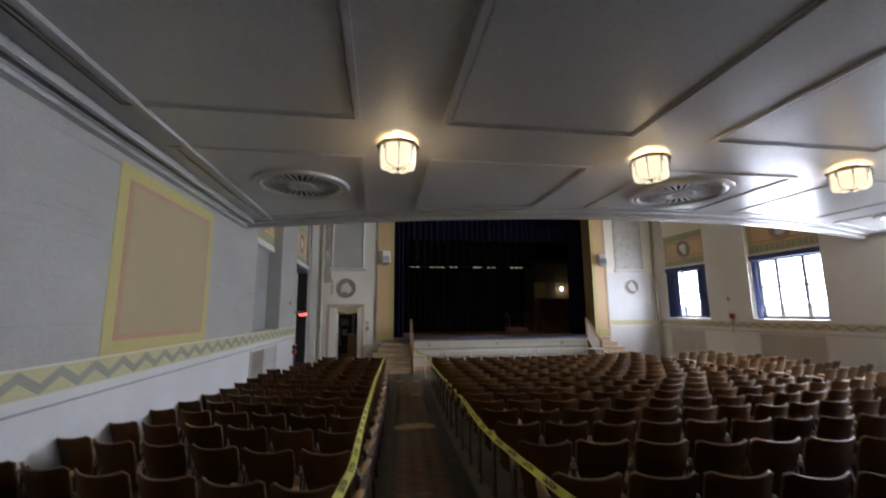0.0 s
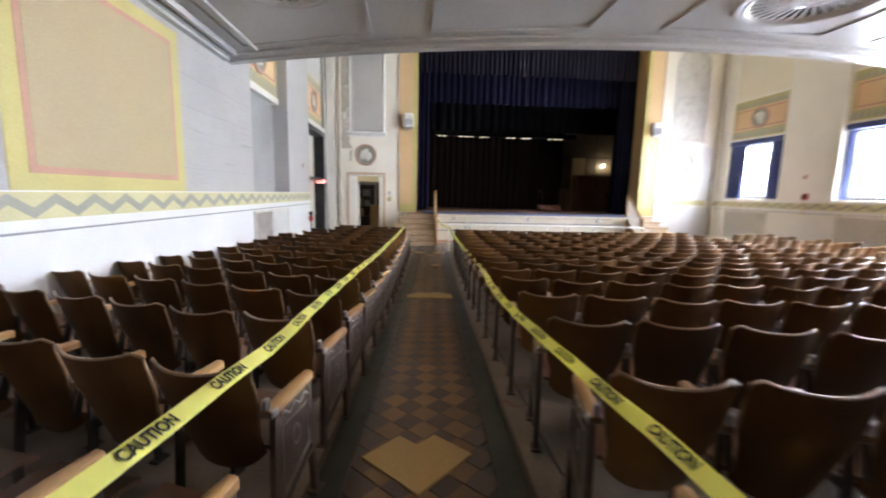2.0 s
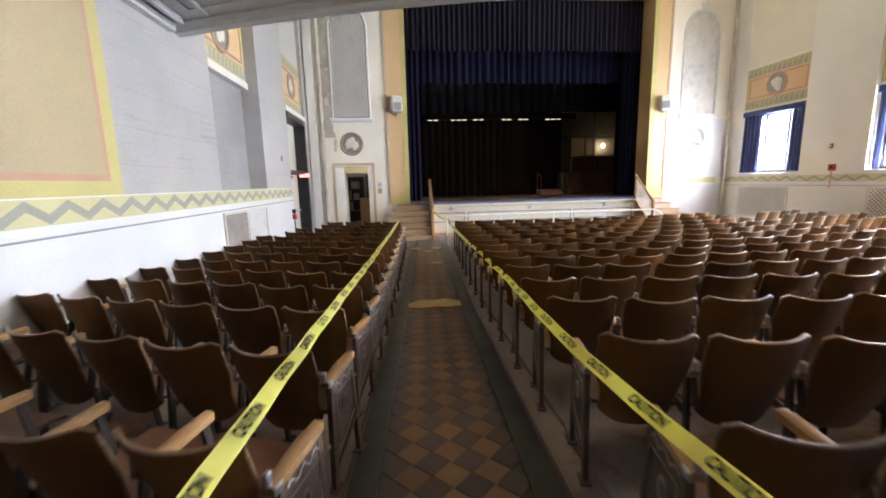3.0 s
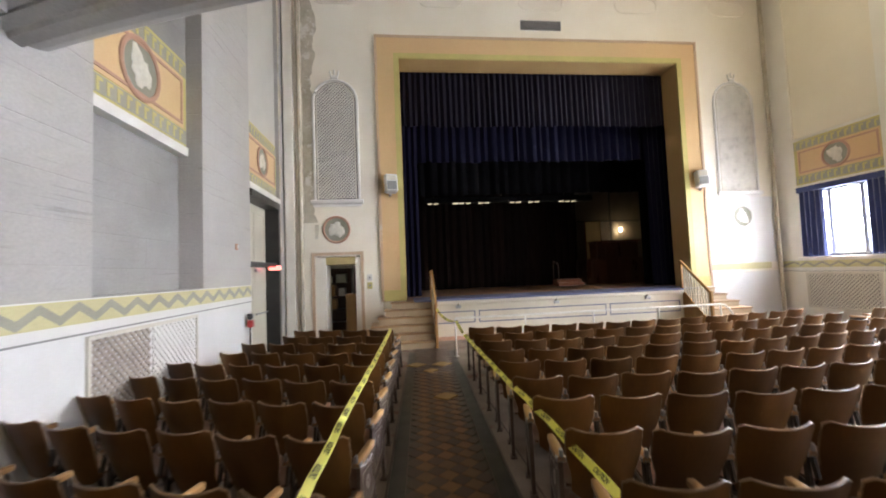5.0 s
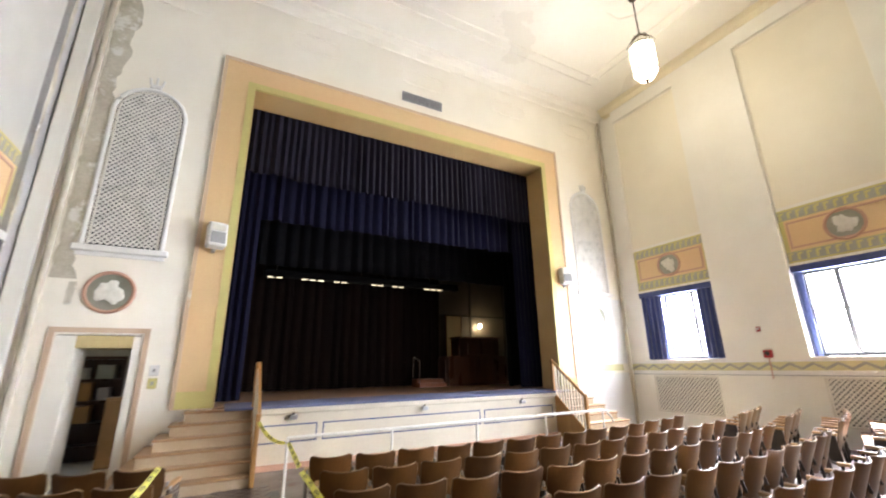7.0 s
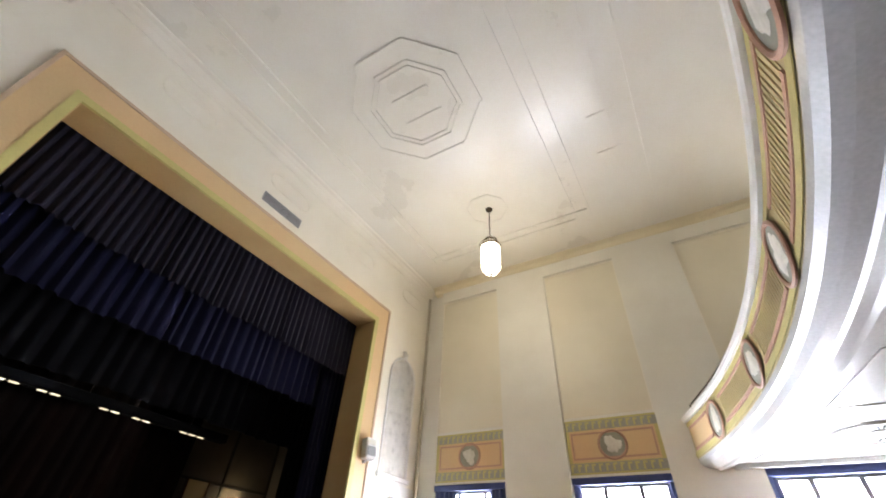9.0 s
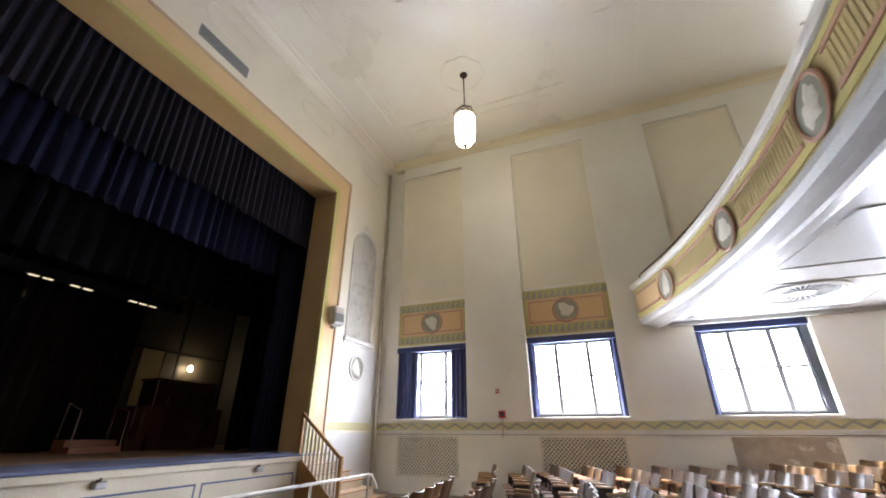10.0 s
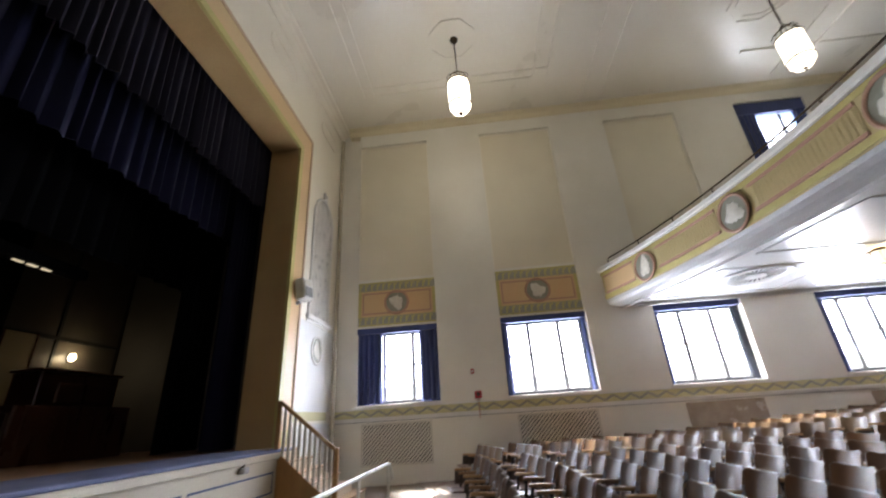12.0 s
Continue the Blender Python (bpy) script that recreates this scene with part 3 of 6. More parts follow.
# ---- proscenium surround ----
def frame_ring(x0, x1, z1, wide, y0, y1, z0):
    """An upright, a head and an upright, mitred into one moulding."""
    s = Shape()
    a = [(x0, z0), (x0, z1), (x1, z1), (x1, z0)]
    b = [(x0 + wide, z0), (x0 + wide, z1 - wide), (x1 - wide, z1 - wide), (x1 - wide, z0)]
    vs = [(x, y0, z) for x, z in a] + [(x, y0, z) for x, z in b] + [(x, y1, z) for x, z in a] + [(x, y1, z) for x, z in b]
    fs = []
    for i in range(3):
        fs += [(i, i + 1, 4 + i + 1, 4 + i), (8 + i, 12 + i, 12 + i + 1, 8 + i + 1), (i, 8 + i, 8 + i + 1, i + 1), (4 + i, 4 + i + 1, 12 + i + 1, 12 + i)]
    fs += [(0, 4, 12, 8), (3, 11, 15, 7)]
    return s.add(vs, fs)


pros = thing("proscenium", pose(0, 0, 0), "painted proscenium surround, peach and yellow with a pink-tan bead", "proscenium", kind="structure")
part("outer_bead", frame_ring(PX0, PX1, PZ1, 0.07, YS - 0.06, YS + 0.01, ZS), M_ARCH, pros, "pink-tan outer bead")
part("fascia", frame_ring(PX0 + 0.07, PX1 - 0.07, PZ1 - 0.07, 0.46, YS - 0.035, YS + 0.01, ZS), M_PEACH, pros, "peach painted band")
part("yellow_fillet", frame_ring(PX0 + 0.53, PX1 - 0.53, PZ1 - 0.53, 0.15, YS - 0.055, YS + 0.01, ZS), M_YELLOW, pros, "yellow painted fillet")
for x0, x1 in ((PX0 + 0.06, OX0 - 0.13), (OX1 + 0.13, PX1 - 0.06)):
    part("plinth_block", B(x0, x1, YS - 0.05, YS - 0.036, ZS + 0.01, ZS + 0.30, bevel=0.004), M_YELLOW, pros, "yellow painted plinth block")
part("reveal", frame_ring(OX0 - 0.004, OX1 + 0.004, OZ1 + 0.004, 0.02, YS + 0.012, YT + 0.02, ZS), M_OCHRE, pros, "ochre painted reveal")


# ---- curtains ----
def curtain(x0, x1, z0, z1, y, pleat, deep, seed, hem=0.02, rows=6):
    """A pleated hanging, its folds uneven and fuller towards the hem."""
    r = random.Random(seed)
    n = int((x1 - x0) / pleat)
    cuts, x = [x0], x0
    for k in range(n):
        cuts.append(x0 + (x1 - x0) * (k + 1 + r.uniform(-0.18, 0.18) * (k + 1 < n)) / n)
    pts = []
    for k in range(n):
        a, b = cuts[k], cuts[k + 1]
        amp = deep * r.uniform(0.65, 1.2)
        for j in range(6):
            u = j / 6
            pts.append((a + (b - a) * u, -amp * (0.5 - 0.5 * math.cos(2 * math.pi * u)) ** 0.8, k))
    pts.append((x1, 0, n - 1))
    drops = [r.uniform(-hem, hem) for _ in range(n)]
    grid = []
    for i in range(rows):
        v = i / (rows - 1)
        grid.append([(px, y + d * (0.55 + 0.45 * v), z1 + (z0 + drops[k] * v - z1) * v) for px, d, k in pts])
    return Shape().sheet(grid, 0.012)


YV = YT + 0.13


def hanging(name, x0, x1, z0, z1, y, pleat, deep, seed, hem, material, label, group="", widths=5):
    """A curtain sewn of several widths on one pipe."""
    t = thing(name, pose(0, 0, 0), label, "curtain", group)
    for k in range(widths):
        a, b = x0 + (x1 - x0) * k / widths, x0 + (x1 - x0) * (k + 1) / widths
        part("width", curtain(a, b, z0, z1, y, pleat, deep, seed * 10 + k, hem), material, t, smooth=True)
    part("pipe", Shape().tube([(x0, y + 0.03, z1 + 0.02), (x1, y + 0.03, z1 + 0.02)], 0.024, 8), M_IRON, t, "dark steel pipe", smooth=True)
    return t


hanging("front_valance", OX0 - 0.15, OX1 + 0.15, 5.87, 7.95, YV, 0.175, 0.10, 1, 0.03, M_VAL1, "slate grey pleated velvet valance across the proscenium head")
hanging("second_valance", OX0 - 0.3, OX1 + 0.3, 4.91, 7.6, YV + 0.55, 0.23, 0.11, 2, 0.03, M_VAL2, "navy blue pleated velvet valance hanging behind the first")
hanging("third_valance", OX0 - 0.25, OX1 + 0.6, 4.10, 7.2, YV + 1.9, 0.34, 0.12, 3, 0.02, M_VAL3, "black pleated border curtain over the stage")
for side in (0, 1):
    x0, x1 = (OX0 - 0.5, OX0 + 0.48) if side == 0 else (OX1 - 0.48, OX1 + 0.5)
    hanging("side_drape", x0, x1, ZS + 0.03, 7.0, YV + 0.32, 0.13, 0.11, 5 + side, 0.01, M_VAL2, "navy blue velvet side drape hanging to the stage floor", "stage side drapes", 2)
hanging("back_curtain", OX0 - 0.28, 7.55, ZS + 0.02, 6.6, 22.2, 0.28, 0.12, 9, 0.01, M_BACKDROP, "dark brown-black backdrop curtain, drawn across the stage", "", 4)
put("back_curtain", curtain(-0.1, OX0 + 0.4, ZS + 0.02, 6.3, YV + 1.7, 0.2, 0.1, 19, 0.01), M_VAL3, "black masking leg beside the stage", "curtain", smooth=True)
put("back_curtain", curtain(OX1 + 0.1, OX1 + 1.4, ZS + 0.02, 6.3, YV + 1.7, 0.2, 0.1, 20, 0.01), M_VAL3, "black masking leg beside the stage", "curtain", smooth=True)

# ---- stage front, steps ----
SF = YS - 0.42                 # face of the stage front
FZ = -0.40
SX0, SX1 = 0.84, 8.13          # between the two flights
stage = thing("stage_front", pose(0, 0, 0), "cream panelled stage front with blue stencilled borders", "stage", kind="structure")
part("riser", B(SX0, SX1, SF, YS + 0.05, FZ - 0.1, ZS - 0.14), M_STAGEW, stage)
part("plinth", B(SX0 + 0.003, SX1 - 0.003, SF - 0.03, SF, FZ - 0.1, FZ + 0.10, bevel=0.01), M_PINK, stage, "worn brown skirting")
part("nosing", B(SX0, SX1, SF - 0.05, YS + 0.04, ZS - 0.14, ZS - 0.035, bevel=0.02), M_STAGEW, stage, "cream moulded nosing")
part("edge_runner", B(SX0 - 0.45, SX1 + 0.45, SF - 0.055, YS + 0.9, ZS - 0.034, ZS + 0.012, bevel=0.012), M_BLUEMAT, stage, "blue-grey carpet edge")


def stencil(x0, x1, z0, z1, y, w):
    return Shape().box(x0, x1, y - 0.004, y, z1 - w, z1).box(x0, x1, y - 0.004, y, z0, z0 + w).box(x0, x0 + w, y - 0.004, y, z0 + w, z1 - w).box(x1 - w, x1, y - 0.004, y, z0 + w, z1 - w)


for x0, x1 in ((SX0 + 0.05, 2.02), (2.12, 5.75), (5.85, SX1 - 0.15)):
    part("stencil_border", stencil(x0, x1, 0.04, 0.36, SF, 0.028), M_BLUELINE, stage, "blue painted border")
for x in (1.56, 4.29, 6.97):
    fix = thing("floodlight", pose(x, SF - 0.04, 0.47), "small grey floodlight clipped under the stage nosing", "lamp", "stage front floodlights")
    part("housing", B(-0.07, 0.07, -0.06, 0.03, -0.03, 0.05, bevel=0.012), M_STEEL, fix)
    part("bracket", B(-0.015, 0.015, -0.01, 0.06, 0.04, 0.10), M_IRON, fix)


def stage_steps(inner, sign):
    """Six risers against the stage wall, with returns on the outer side."""
    st = thing("stage_steps", pose(0, 0, 0), "cream painted wooden steps up to the stage, worn at the nosings", "stairs", "flights up to the stage", kind="structure")
    n, rise = 6, (ZS - 0.02 - FZ) / 6
    tread, ret = 0.225, 0.17
    top_out = inner - sign * 1.05
    for k in range(n):
        # k = 0 is the lowest
        out = top_out - sign * ret * (n - 1 - k)
        y0 = SF + 0.12 - tread * (n - 1 - k)
        z1 = FZ + rise * (k + 1)
        yb = YS - 0.001
        part("step", B(inner, out, y0, yb, z1 - rise - (0.05 if k == 0 else 0), z1 - 0.035), M_STEP, st)
        part("tread", B(inner, out - sign * 0.03, y0 - 0.03, yb, z1 - 0.034, z1, bevel=0.01), M_TREAD, st, "worn orange-brown tread")
    y_low = SF + 0.12 - tread * 5
    part("stringer", Shape().add([(inner - sign * 0.002 + dx, y, z) for dx in (0, sign * 0.05) for y, z in ((y_low - 0.02, FZ - 0.05), (YS - 0.03, FZ - 0.05), (YS - 0.03, ZS + 0.02), (SF + 0.08, ZS + 0.02), (y_low - 0.02, FZ + 0.20))], [(0, 1, 2, 3, 4), (9, 8, 7, 6, 5), (0, 5, 6, 1), (1, 6, 7, 2), (2, 7, 8, 3), (3, 8, 9, 4), (4, 9, 5, 0)]), M_OAK, st, "oak stringer board")
    xr = inner + sign * 0.024
    part("handrail", Shape().bar((xr, SF + 0.02, ZS + 0.78), (xr, y_low - 0.03, FZ + 1.02), 0.06, 0.045, (sign, 0, 0)), M_OAK, st, "sloping oak handrail")
    for y, z0, z1 in ((SF + 0.03, ZS - 0.1, ZS + 0.80), (y_low - 0.03, FZ - 0.05, FZ + 1.06)):
        part("newel", B(xr - 0.035, xr + 0.035, y - 0.04, y + 0.04, z0, z1, bevel=0.008), M_OAK, st, "square oak newel")
    for k in range(1, 11):
        u = k / 11
        y = SF + 0.02 + (y_low - 0.05 - SF) * u
        zt = ZS + 0.76 + (FZ + 1.0 - ZS - 0.76) * u
        zb = ZS - 0.05 + (FZ + 0.15 - ZS + 0.05) * u
        part("baluster", B(xr - 0.014, xr + 0.014, y - 0.024, y + 0.024, zb, zt, bevel=0.006), M_SPINDLE, st, "cream square baluster")
    return st


stage_steps(SX0, 1)
stage_steps(SX1, -1)

# ---- windows ----
def window(a, b, z0, z1, drapes, pelmet):
    y0, y1 = a, b
    w = thing("window", pose(0, 0, 0), "tall steel window in a navy painted frame, blown out by daylight", "window", kind="structure")
    xg = XR + 0.30
    part("window_frame", Shape().box(xg - 0.08, xg + 0.06, y0, y0 + 0.15, z0, z1).box(xg - 0.08, xg + 0.06, y1 - 0.15, y1, z0, z1).box(xg - 0.08, xg + 0.06, y0 + 0.15, y1 - 0.15, z1 - 0.17, z1).box(xg - 0.04, xg + 0.06, y0 + 0.15, y1 - 0.15, z0, z0 + 0.05), M_NAVYW, w, "navy painted frame")
    part("sash", Shape().box(xg - 0.03, xg + 0.04, y0 + 0.15, y0 + 0.19, z0 + 0.05, z1 - 0.17).box(xg - 0.03, xg + 0.04, y1 - 0.19, y1 - 0.15, z0 + 0.05, z1 - 0.17).box(xg - 0.03, xg + 0.04, y0 + 0.19, y1 - 0.19, z1 - 0.21, z1 - 0.17).box(xg - 0.03, xg + 0.04, y0 + 0.19, y1 - 0.19, z0 + 0.05, z0 + 0.10), M_MULL, w, "grey sash frame")
    ys_ = [y0 + 0.07 + (y1 - y0 - 0.14) * u for u in (0.0, 0.31, 0.69, 1.0)]
    zm = z0 + (z1 - z0) * 0.49
    for y in ys_[1:3]:
        part("mullion", B(xg - 0.02, xg + 0.03, y - 0.048, y + 0.048, z0 + 0.10, z1 - 0.21), M_MULL, w, "grey mullion")
    part("transom", B(xg - 0.018, xg + 0.028, y0 + 0.19, y1 - 0.19, zm - 0.026, zm + 0.026), M_MULL, w, "grey transom")
    for k in range(3):
        for za, zb in ((z0 + 0.05, zm - 0.018), (zm + 0.018, z1 - 0.07)):
            p = part("pane", B(xg, xg + 0.006, ys_[k] + 0.018, ys_[k + 1] - 0.018, za, zb), M_GLASS, w)
            p.visible_shadow = False
    part("window_sill", B(XR - 0.03, xg, y0 - 0.02, y1 + 0.02, z0 - 0.07, z0 - 0.005, bevel=0.01), M_TRIMW, w, "white sill")
    part("roller_box", B(XR + 0.06, XR + 0.2, y0 + 0.01, y1 - 0.01, z1 - pelmet, z1, bevel=0.01), M_NAVYC, w, "navy pelmet")
    for k, d in enumerate(drapes):
        if d <= 0:
            continue
        c = curtain(0, d, z0 + 0.02, z1 - 0.1, 0, 0.12, 0.09, 31 + k, 0.01)
        o = part("drape", c, M_NAVYC, w, "blue drape pulled to the side", smooth=True)
        yy = y1 - 0.02 - d if k == 0 else y0 + 0.02
        o.matrix_basis = Matrix.Translation((XR + 0.14, yy, 0)) @ Matrix(((0, 1, 0, 0), (1, 0, 0, 0), (0, 0, 1, 0), (0, 0, 0, 1)))
    return w


for i, (a, b) in enumerate(BAYS):
    window(a, b, WIN0, WIN1, [(0.68, 0.5), (0.16, 0.12), (0.12, 0.0), (0.22, 0.12)][i], 0.16)
    window_light("daylight", XR + 0.44, (a + b) / 2, (WIN0 + WIN1) / 2, b - a - 0.1, WIN1 - WIN0 - 0.1, WINDOW_POWER, -1)
window(BAYS[3][0], BAYS[3][1], 7.0, 9.70, (0.62, 0.40), 0.42)
window_light("daylight", XR + 0.44, sum(BAYS[3]) / 2, 8.3, 2.0, 2.4, UPPER_POWER, -1)

# ---- auditorium chairs ----
def chair_shapes():
    w = 0.228
    back = []
    for i in range(10):
        v = i / 9
        row = []
        for j in range(15):
            u = -1 + 2 * j / 14
            # waisted below the arms, flaring to wide, rounded upper corners
            e = min(1, max(0, (v - 0.30) / 0.42))
            half = w * (0.80 + 0.06 * v + 0.14 * e * e * (3 - 2 * e))
            x = half * u
            z = 0.30 + 0.475 * v
            if v < 0.3:
                z += (0.3 - v) * 0.20 * abs(u) ** 3
            if v > 0.7:
                lift = (v - 0.7) / 0.3
                z += lift * (0.030 * abs(u) ** 3 - 0.010 - 0.030 * max(0, (abs(u) - 0.85) / 0.15) ** 2)
            y = 0.10 - 0.13 * v - 0.068 * (1 - u * u) * (0.4 + 0.6 * v)
            row.append((x, y, z))
        back.append(row)
    b = Shape().sheet(back, 0.014)
    path = [Vector(r[0]) for r in back[4:]] + [Vector(p) for p in back[9][1:-1]] + [Vector(r[-1]) for r in reversed(back[4:])]
    rim = Shape().tube([p + Vector((0, 0.007, 0.002)) for p in path], 0.0078, 6)
    hinge = Shape().box(-0.032, 0.032, 0.03, 0.075, 0.560, 0.592, bevel=0.006).box(-0.012, 0.012, 0.02, 0.05, 0.592, 0.64, bevel=0.005)
    seat = []
    for i in range(7):
        v = i / 6
        seat.append([(0.215 * (-1 + 2 * j / 8) * (1 - 0.06 * v), 0.10 + 0.40 * v, 0.405 + 0.03 * v - 0.025 * math.sin(math.pi * v) - (0.035 * max(0, v - 0.8) / 0.2) - 0.012 * (1 - (-1 + 2 * j / 8) ** 2)) for j in range(9)])
    s = Shape().sheet(seat, 0.018, (0, 0, -1))
    leg = Shape()
    leg.bar((0, 0.05, 0.0), (0, 0.10, 0.57), 0.035, 0.018, (1, 0, 0))
    leg.bar((0, 0.38, 0.0), (0, 0.30, 0.57), 0.030, 0.018, (1, 0, 0))
    leg.bar((0, 0.08, 0.37), (0, 0.34, 0.39), 0.04, 0.018, (1, 0, 0))
    leg.bar((0, 0.06, 0.60), (0, 0.02, 0.44), 0.03, 0.018, (1, 0, 0))
    leg.box(-0.02, 0.035, 0.01, 0.09, 0.0, 0.012).box(-0.02, 0.035, 0.34, 0.42, 0.0, 0.012)
    arm = []
    for i in range(6):
        v = i / 5
        half = 0.024 + 0.006 * math.sin(math.pi * v)
        arm.append([(half * u, 0.03 + 0.31 * v, 0.595 + 0.018 * (1 - (1 - v) ** 2) - (0.008 if abs(u) == 1 else 0)) for u in (-1, -0.6, 0, 0.6, 1)])
    a = Shape().sheet(arm, 0.028, (0, 0, -1))
    panel = Shape()
    side = [(0.075, 0.13), (0.335, 0.27), (0.325, 0.572), (0.085, 0.572)]
    panel.add([(x, y, z) for x in (-0.012, 0.012) for y, z in side], [(3, 2, 1, 0), (4, 5, 6, 7)] + [(k, (k + 1) % 4, 4 + (k + 1) % 4, 4 + k) for k in range(4)])
    panel.bar((-0.014, 0.06, 0.0), (-0.014, 0.09, 0.57), 0.04, 0.028, (1, 0, 0))
    panel.bar((-0.014, 0.37, 0.0), (-0.014, 0.32, 0.57), 0.034, 0.028, (1, 0, 0))
    panel.bar((-0.010, 0.06, 0.10), (-0.010, 0.345, 0.25), 0.022, 0.026, (1, 0, 0))
    panel.box(-0.03, 0.03, 0.02, 0.10, 0.0, 0.014).box(-0.03, 0.03, 0.33, 0.41, 0.0, 0.014)
    loop = [(0.014, 0.105, 0.19), (0.014, 0.308, 0.30), (0.014, 0.302, 0.485), (0.014, 0.112, 0.485), (0.014, 0.105, 0.19)]
    border = Shape().tube(loop, 0.0045, 5, False)
    rosette = Shape().tube([(0.014, 0.205 + 0.024 * math.cos(2 * math.pi * k / 12), 0.395 + 0.042 * math.sin(2 * math.pi * k / 12)) for k in range(13)], 0.006, 5, False)
    wave = [(0.014, 0.105 + 0.0165 * k, 0.528 + 0.014 * math.sin(1.35 * k)) for k in range(13)]
    scroll = Shape().tube(wave, 0.006, 5)
    return b.mesh("backrest", M_WOOD, True), s.mesh("seat", M_SEAT, True), leg.mesh("standard", M_IRON), a.mesh("armrest", M_ARM, True), panel.mesh("end_standard", M_CAST), [q.mesh(n_, M_CASTHI, True) for n_, q in (("border", border), ("rosette", rosette), ("scroll_band", scroll))], rim.mesh("edge", M_EDGE, True), hinge.mesh("hinge_bracket", M_STEEL)


BACK, SEAT, LEG, ARM, PANEL, RELIEF, EDGE, HINGE = chair_shapes()
CHAIR_W = 0.5


def chair(label, left_end, right_end):
    c = thing("auditorium_chair", pose(0, 0, -5), label, "chair", "auditorium chairs in curved rows")
    bk = part("backrest", BACK, None, c)
    part("edge", EDGE, None, bk, "worn pale edge")
    part("seat", SEAT, None, c)
    for x, end in ((-CHAIR_W / 2, left_end), (CHAIR_W / 2, right_end)):
        if end is None:
            continue
        st = part("end_standard" if end else "standard", PANEL if end else LEG, None, c, "ornate cast-iron aisle end" if end else "")
        st.location.x = x
        if end and x < 0:
            st.scale.x = -1
        part("armrest", ARM, None, st, "honey wood armrest")
        part("hinge_bracket", HINGE, None, st, "bright steel hinge bracket")
        if end:
            for me in RELIEF:
                part(me.name.split(".")[0], me, None, st, "worn raised ornament")
    return c


PLAIN = chair("dark varnished plywood auditorium chair bolted in a row", False, None)
LEFT_END = chair("dark plywood auditorium chair at the aisle with a cast-iron side", True, None)
RIGHT_END = chair("dark plywood auditorium chair at a row end with a cast-iron side", False, True)
ROWS_N, ROW0, PITCH = 16, 1.978, 0.729


PLATFORM = 0.03


def seat_row(y0, xs, wide=CHAIR_W, keep=True, stock=None):
    """One run of chairs along the curve, at these centres."""
    z = floor_z(y0 + arc(sum(xs) / len(xs)) + 0.2) + PLATFORM
    for k, x in enumerate(xs):
        y = y0 + arc(x)
        slope = math.atan(2 * BOW * (x - XC))
        kind = LEFT_END if k == 0 and xs[0] > 0 else RIGHT_END if k == len(xs) - 1 else PLAIN
        m = Matrix.Translation((x, y, z)) @ pose(0, 0, 0, rnd.uniform(-1.5, 1.5), 0, math.degrees(slope) + rnd.uniform(-1.2, 1.2))
        m = m @ Matrix.Diagonal((wide / CHAIR_W, 1, 1, 1))
        if keep:
            copy_thing(kind, m)
        else:
            stock.append((kind, m))


def row_platform(y0, x0, x1):
    """The low concrete tread that one run of chairs stands on."""
    xs = [x0 + (x1 - x0) * k / 14 for k in range(15)]
    z = floor_z(y0 + arc((x0 + x1) / 2) + 0.2) + PLATFORM
    s = Shape().sheet([[(x, y0 + arc(x) - 0.20, z) for x in xs], [(x, y0 + arc(x) - 0.20 + PITCH - 0.004, z) for x in xs]], 0.16, (0, 0, -1))
    part("row_platform", s, M_CONC, floor, "dusty concrete row tread")


def run(x0, n, step):
    return [x0 + step * k for k in range(n)]


far_stock = []
for r in range(ROWS_N):
    y0 = ROW0 + PITCH * r
    # the seats grow a little wider towards the stage, and the rear rows stand closer together
    wide = float(np.interp(r, (0, 2, 4, 9, 16), (0.428, 0.432, 0.44, 0.500, 0.497)))
    yr = y0 + 0.18 * min(1, (12 - min(r, 12)) / 8)
    ye = yr + arc(aisle_right(yr + 0.25)) + 0.2
    xr = aisle_right(ye) - 0.05
    seat_row(yr, run(xr + wide / 2, 15 if r < 7 else 14, wide), wide)
    nl = 6 if r < 12 else (5 if r < 14 else 4)
    y0 += 0.07 * min(1, (12 - min(r, 12)) / 6)
    ye = y0 + arc(aisle_left(y0 + 0.5)) + 0.2
    xe = aisle_left(ye)
    wide = 0.458 + 0.0042 * r
    seat_row(y0, [xe - wide * 0.957 * (k + 0.5) for k in range(nl)][::-1], wide * 0.957)
    row_platform(yr, xr + 0.10, xr + 7.0)
    row_platform(y0, XL + 0.01, xe - 0.05)
    row_platform(y0, 9.02, XR - 0.01)
    if r < 15:
        seat_row(y0, [9.34 + 0.45 * k for k in range(5 if r < 13 else 4)], CHAIR_W, False, far_stock)
# the block beside the windows, beyond the three hundred near chairs
for name, pick, material, label in (("far_backrests", "backrest", M_WINLIT, "rows of sun-faded brown plywood chair backs beside the windows"), ("far_seats", "seat", M_SEAT, "rows of worn plywood seats beside the windows"), ("far_standards", "standard", M_IRON, "rows of iron chair standards beside the windows"), ("far_armrests", "armrest", M_ARM, "rows of honey wood armrests beside the windows"), ("far_edges", "edge", M_EDGE, "worn pale edges of the chair backs beside the windows")):
    sh = Shape()
    for kind, m in far_stock:
        for o in kind.children_recursive:
            if o.name.split(".")[0].replace("end_", "") == pick:
                up = o.matrix_basis if o.parent == kind else o.parent.matrix_basis @ o.matrix_basis
                me = o.data
                sh.add([m @ up @ v.co for v in me.vertices], [tuple(p.vertices) for p in me.polygons])
    put(name, sh, material, label, "chairs", kind="stuff", smooth=True)
for proto in (PLAIN, LEFT_END, RIGHT_END):
    for o in list(proto.children_recursive) + [proto]:
        bpy.data.objects.remove(o)


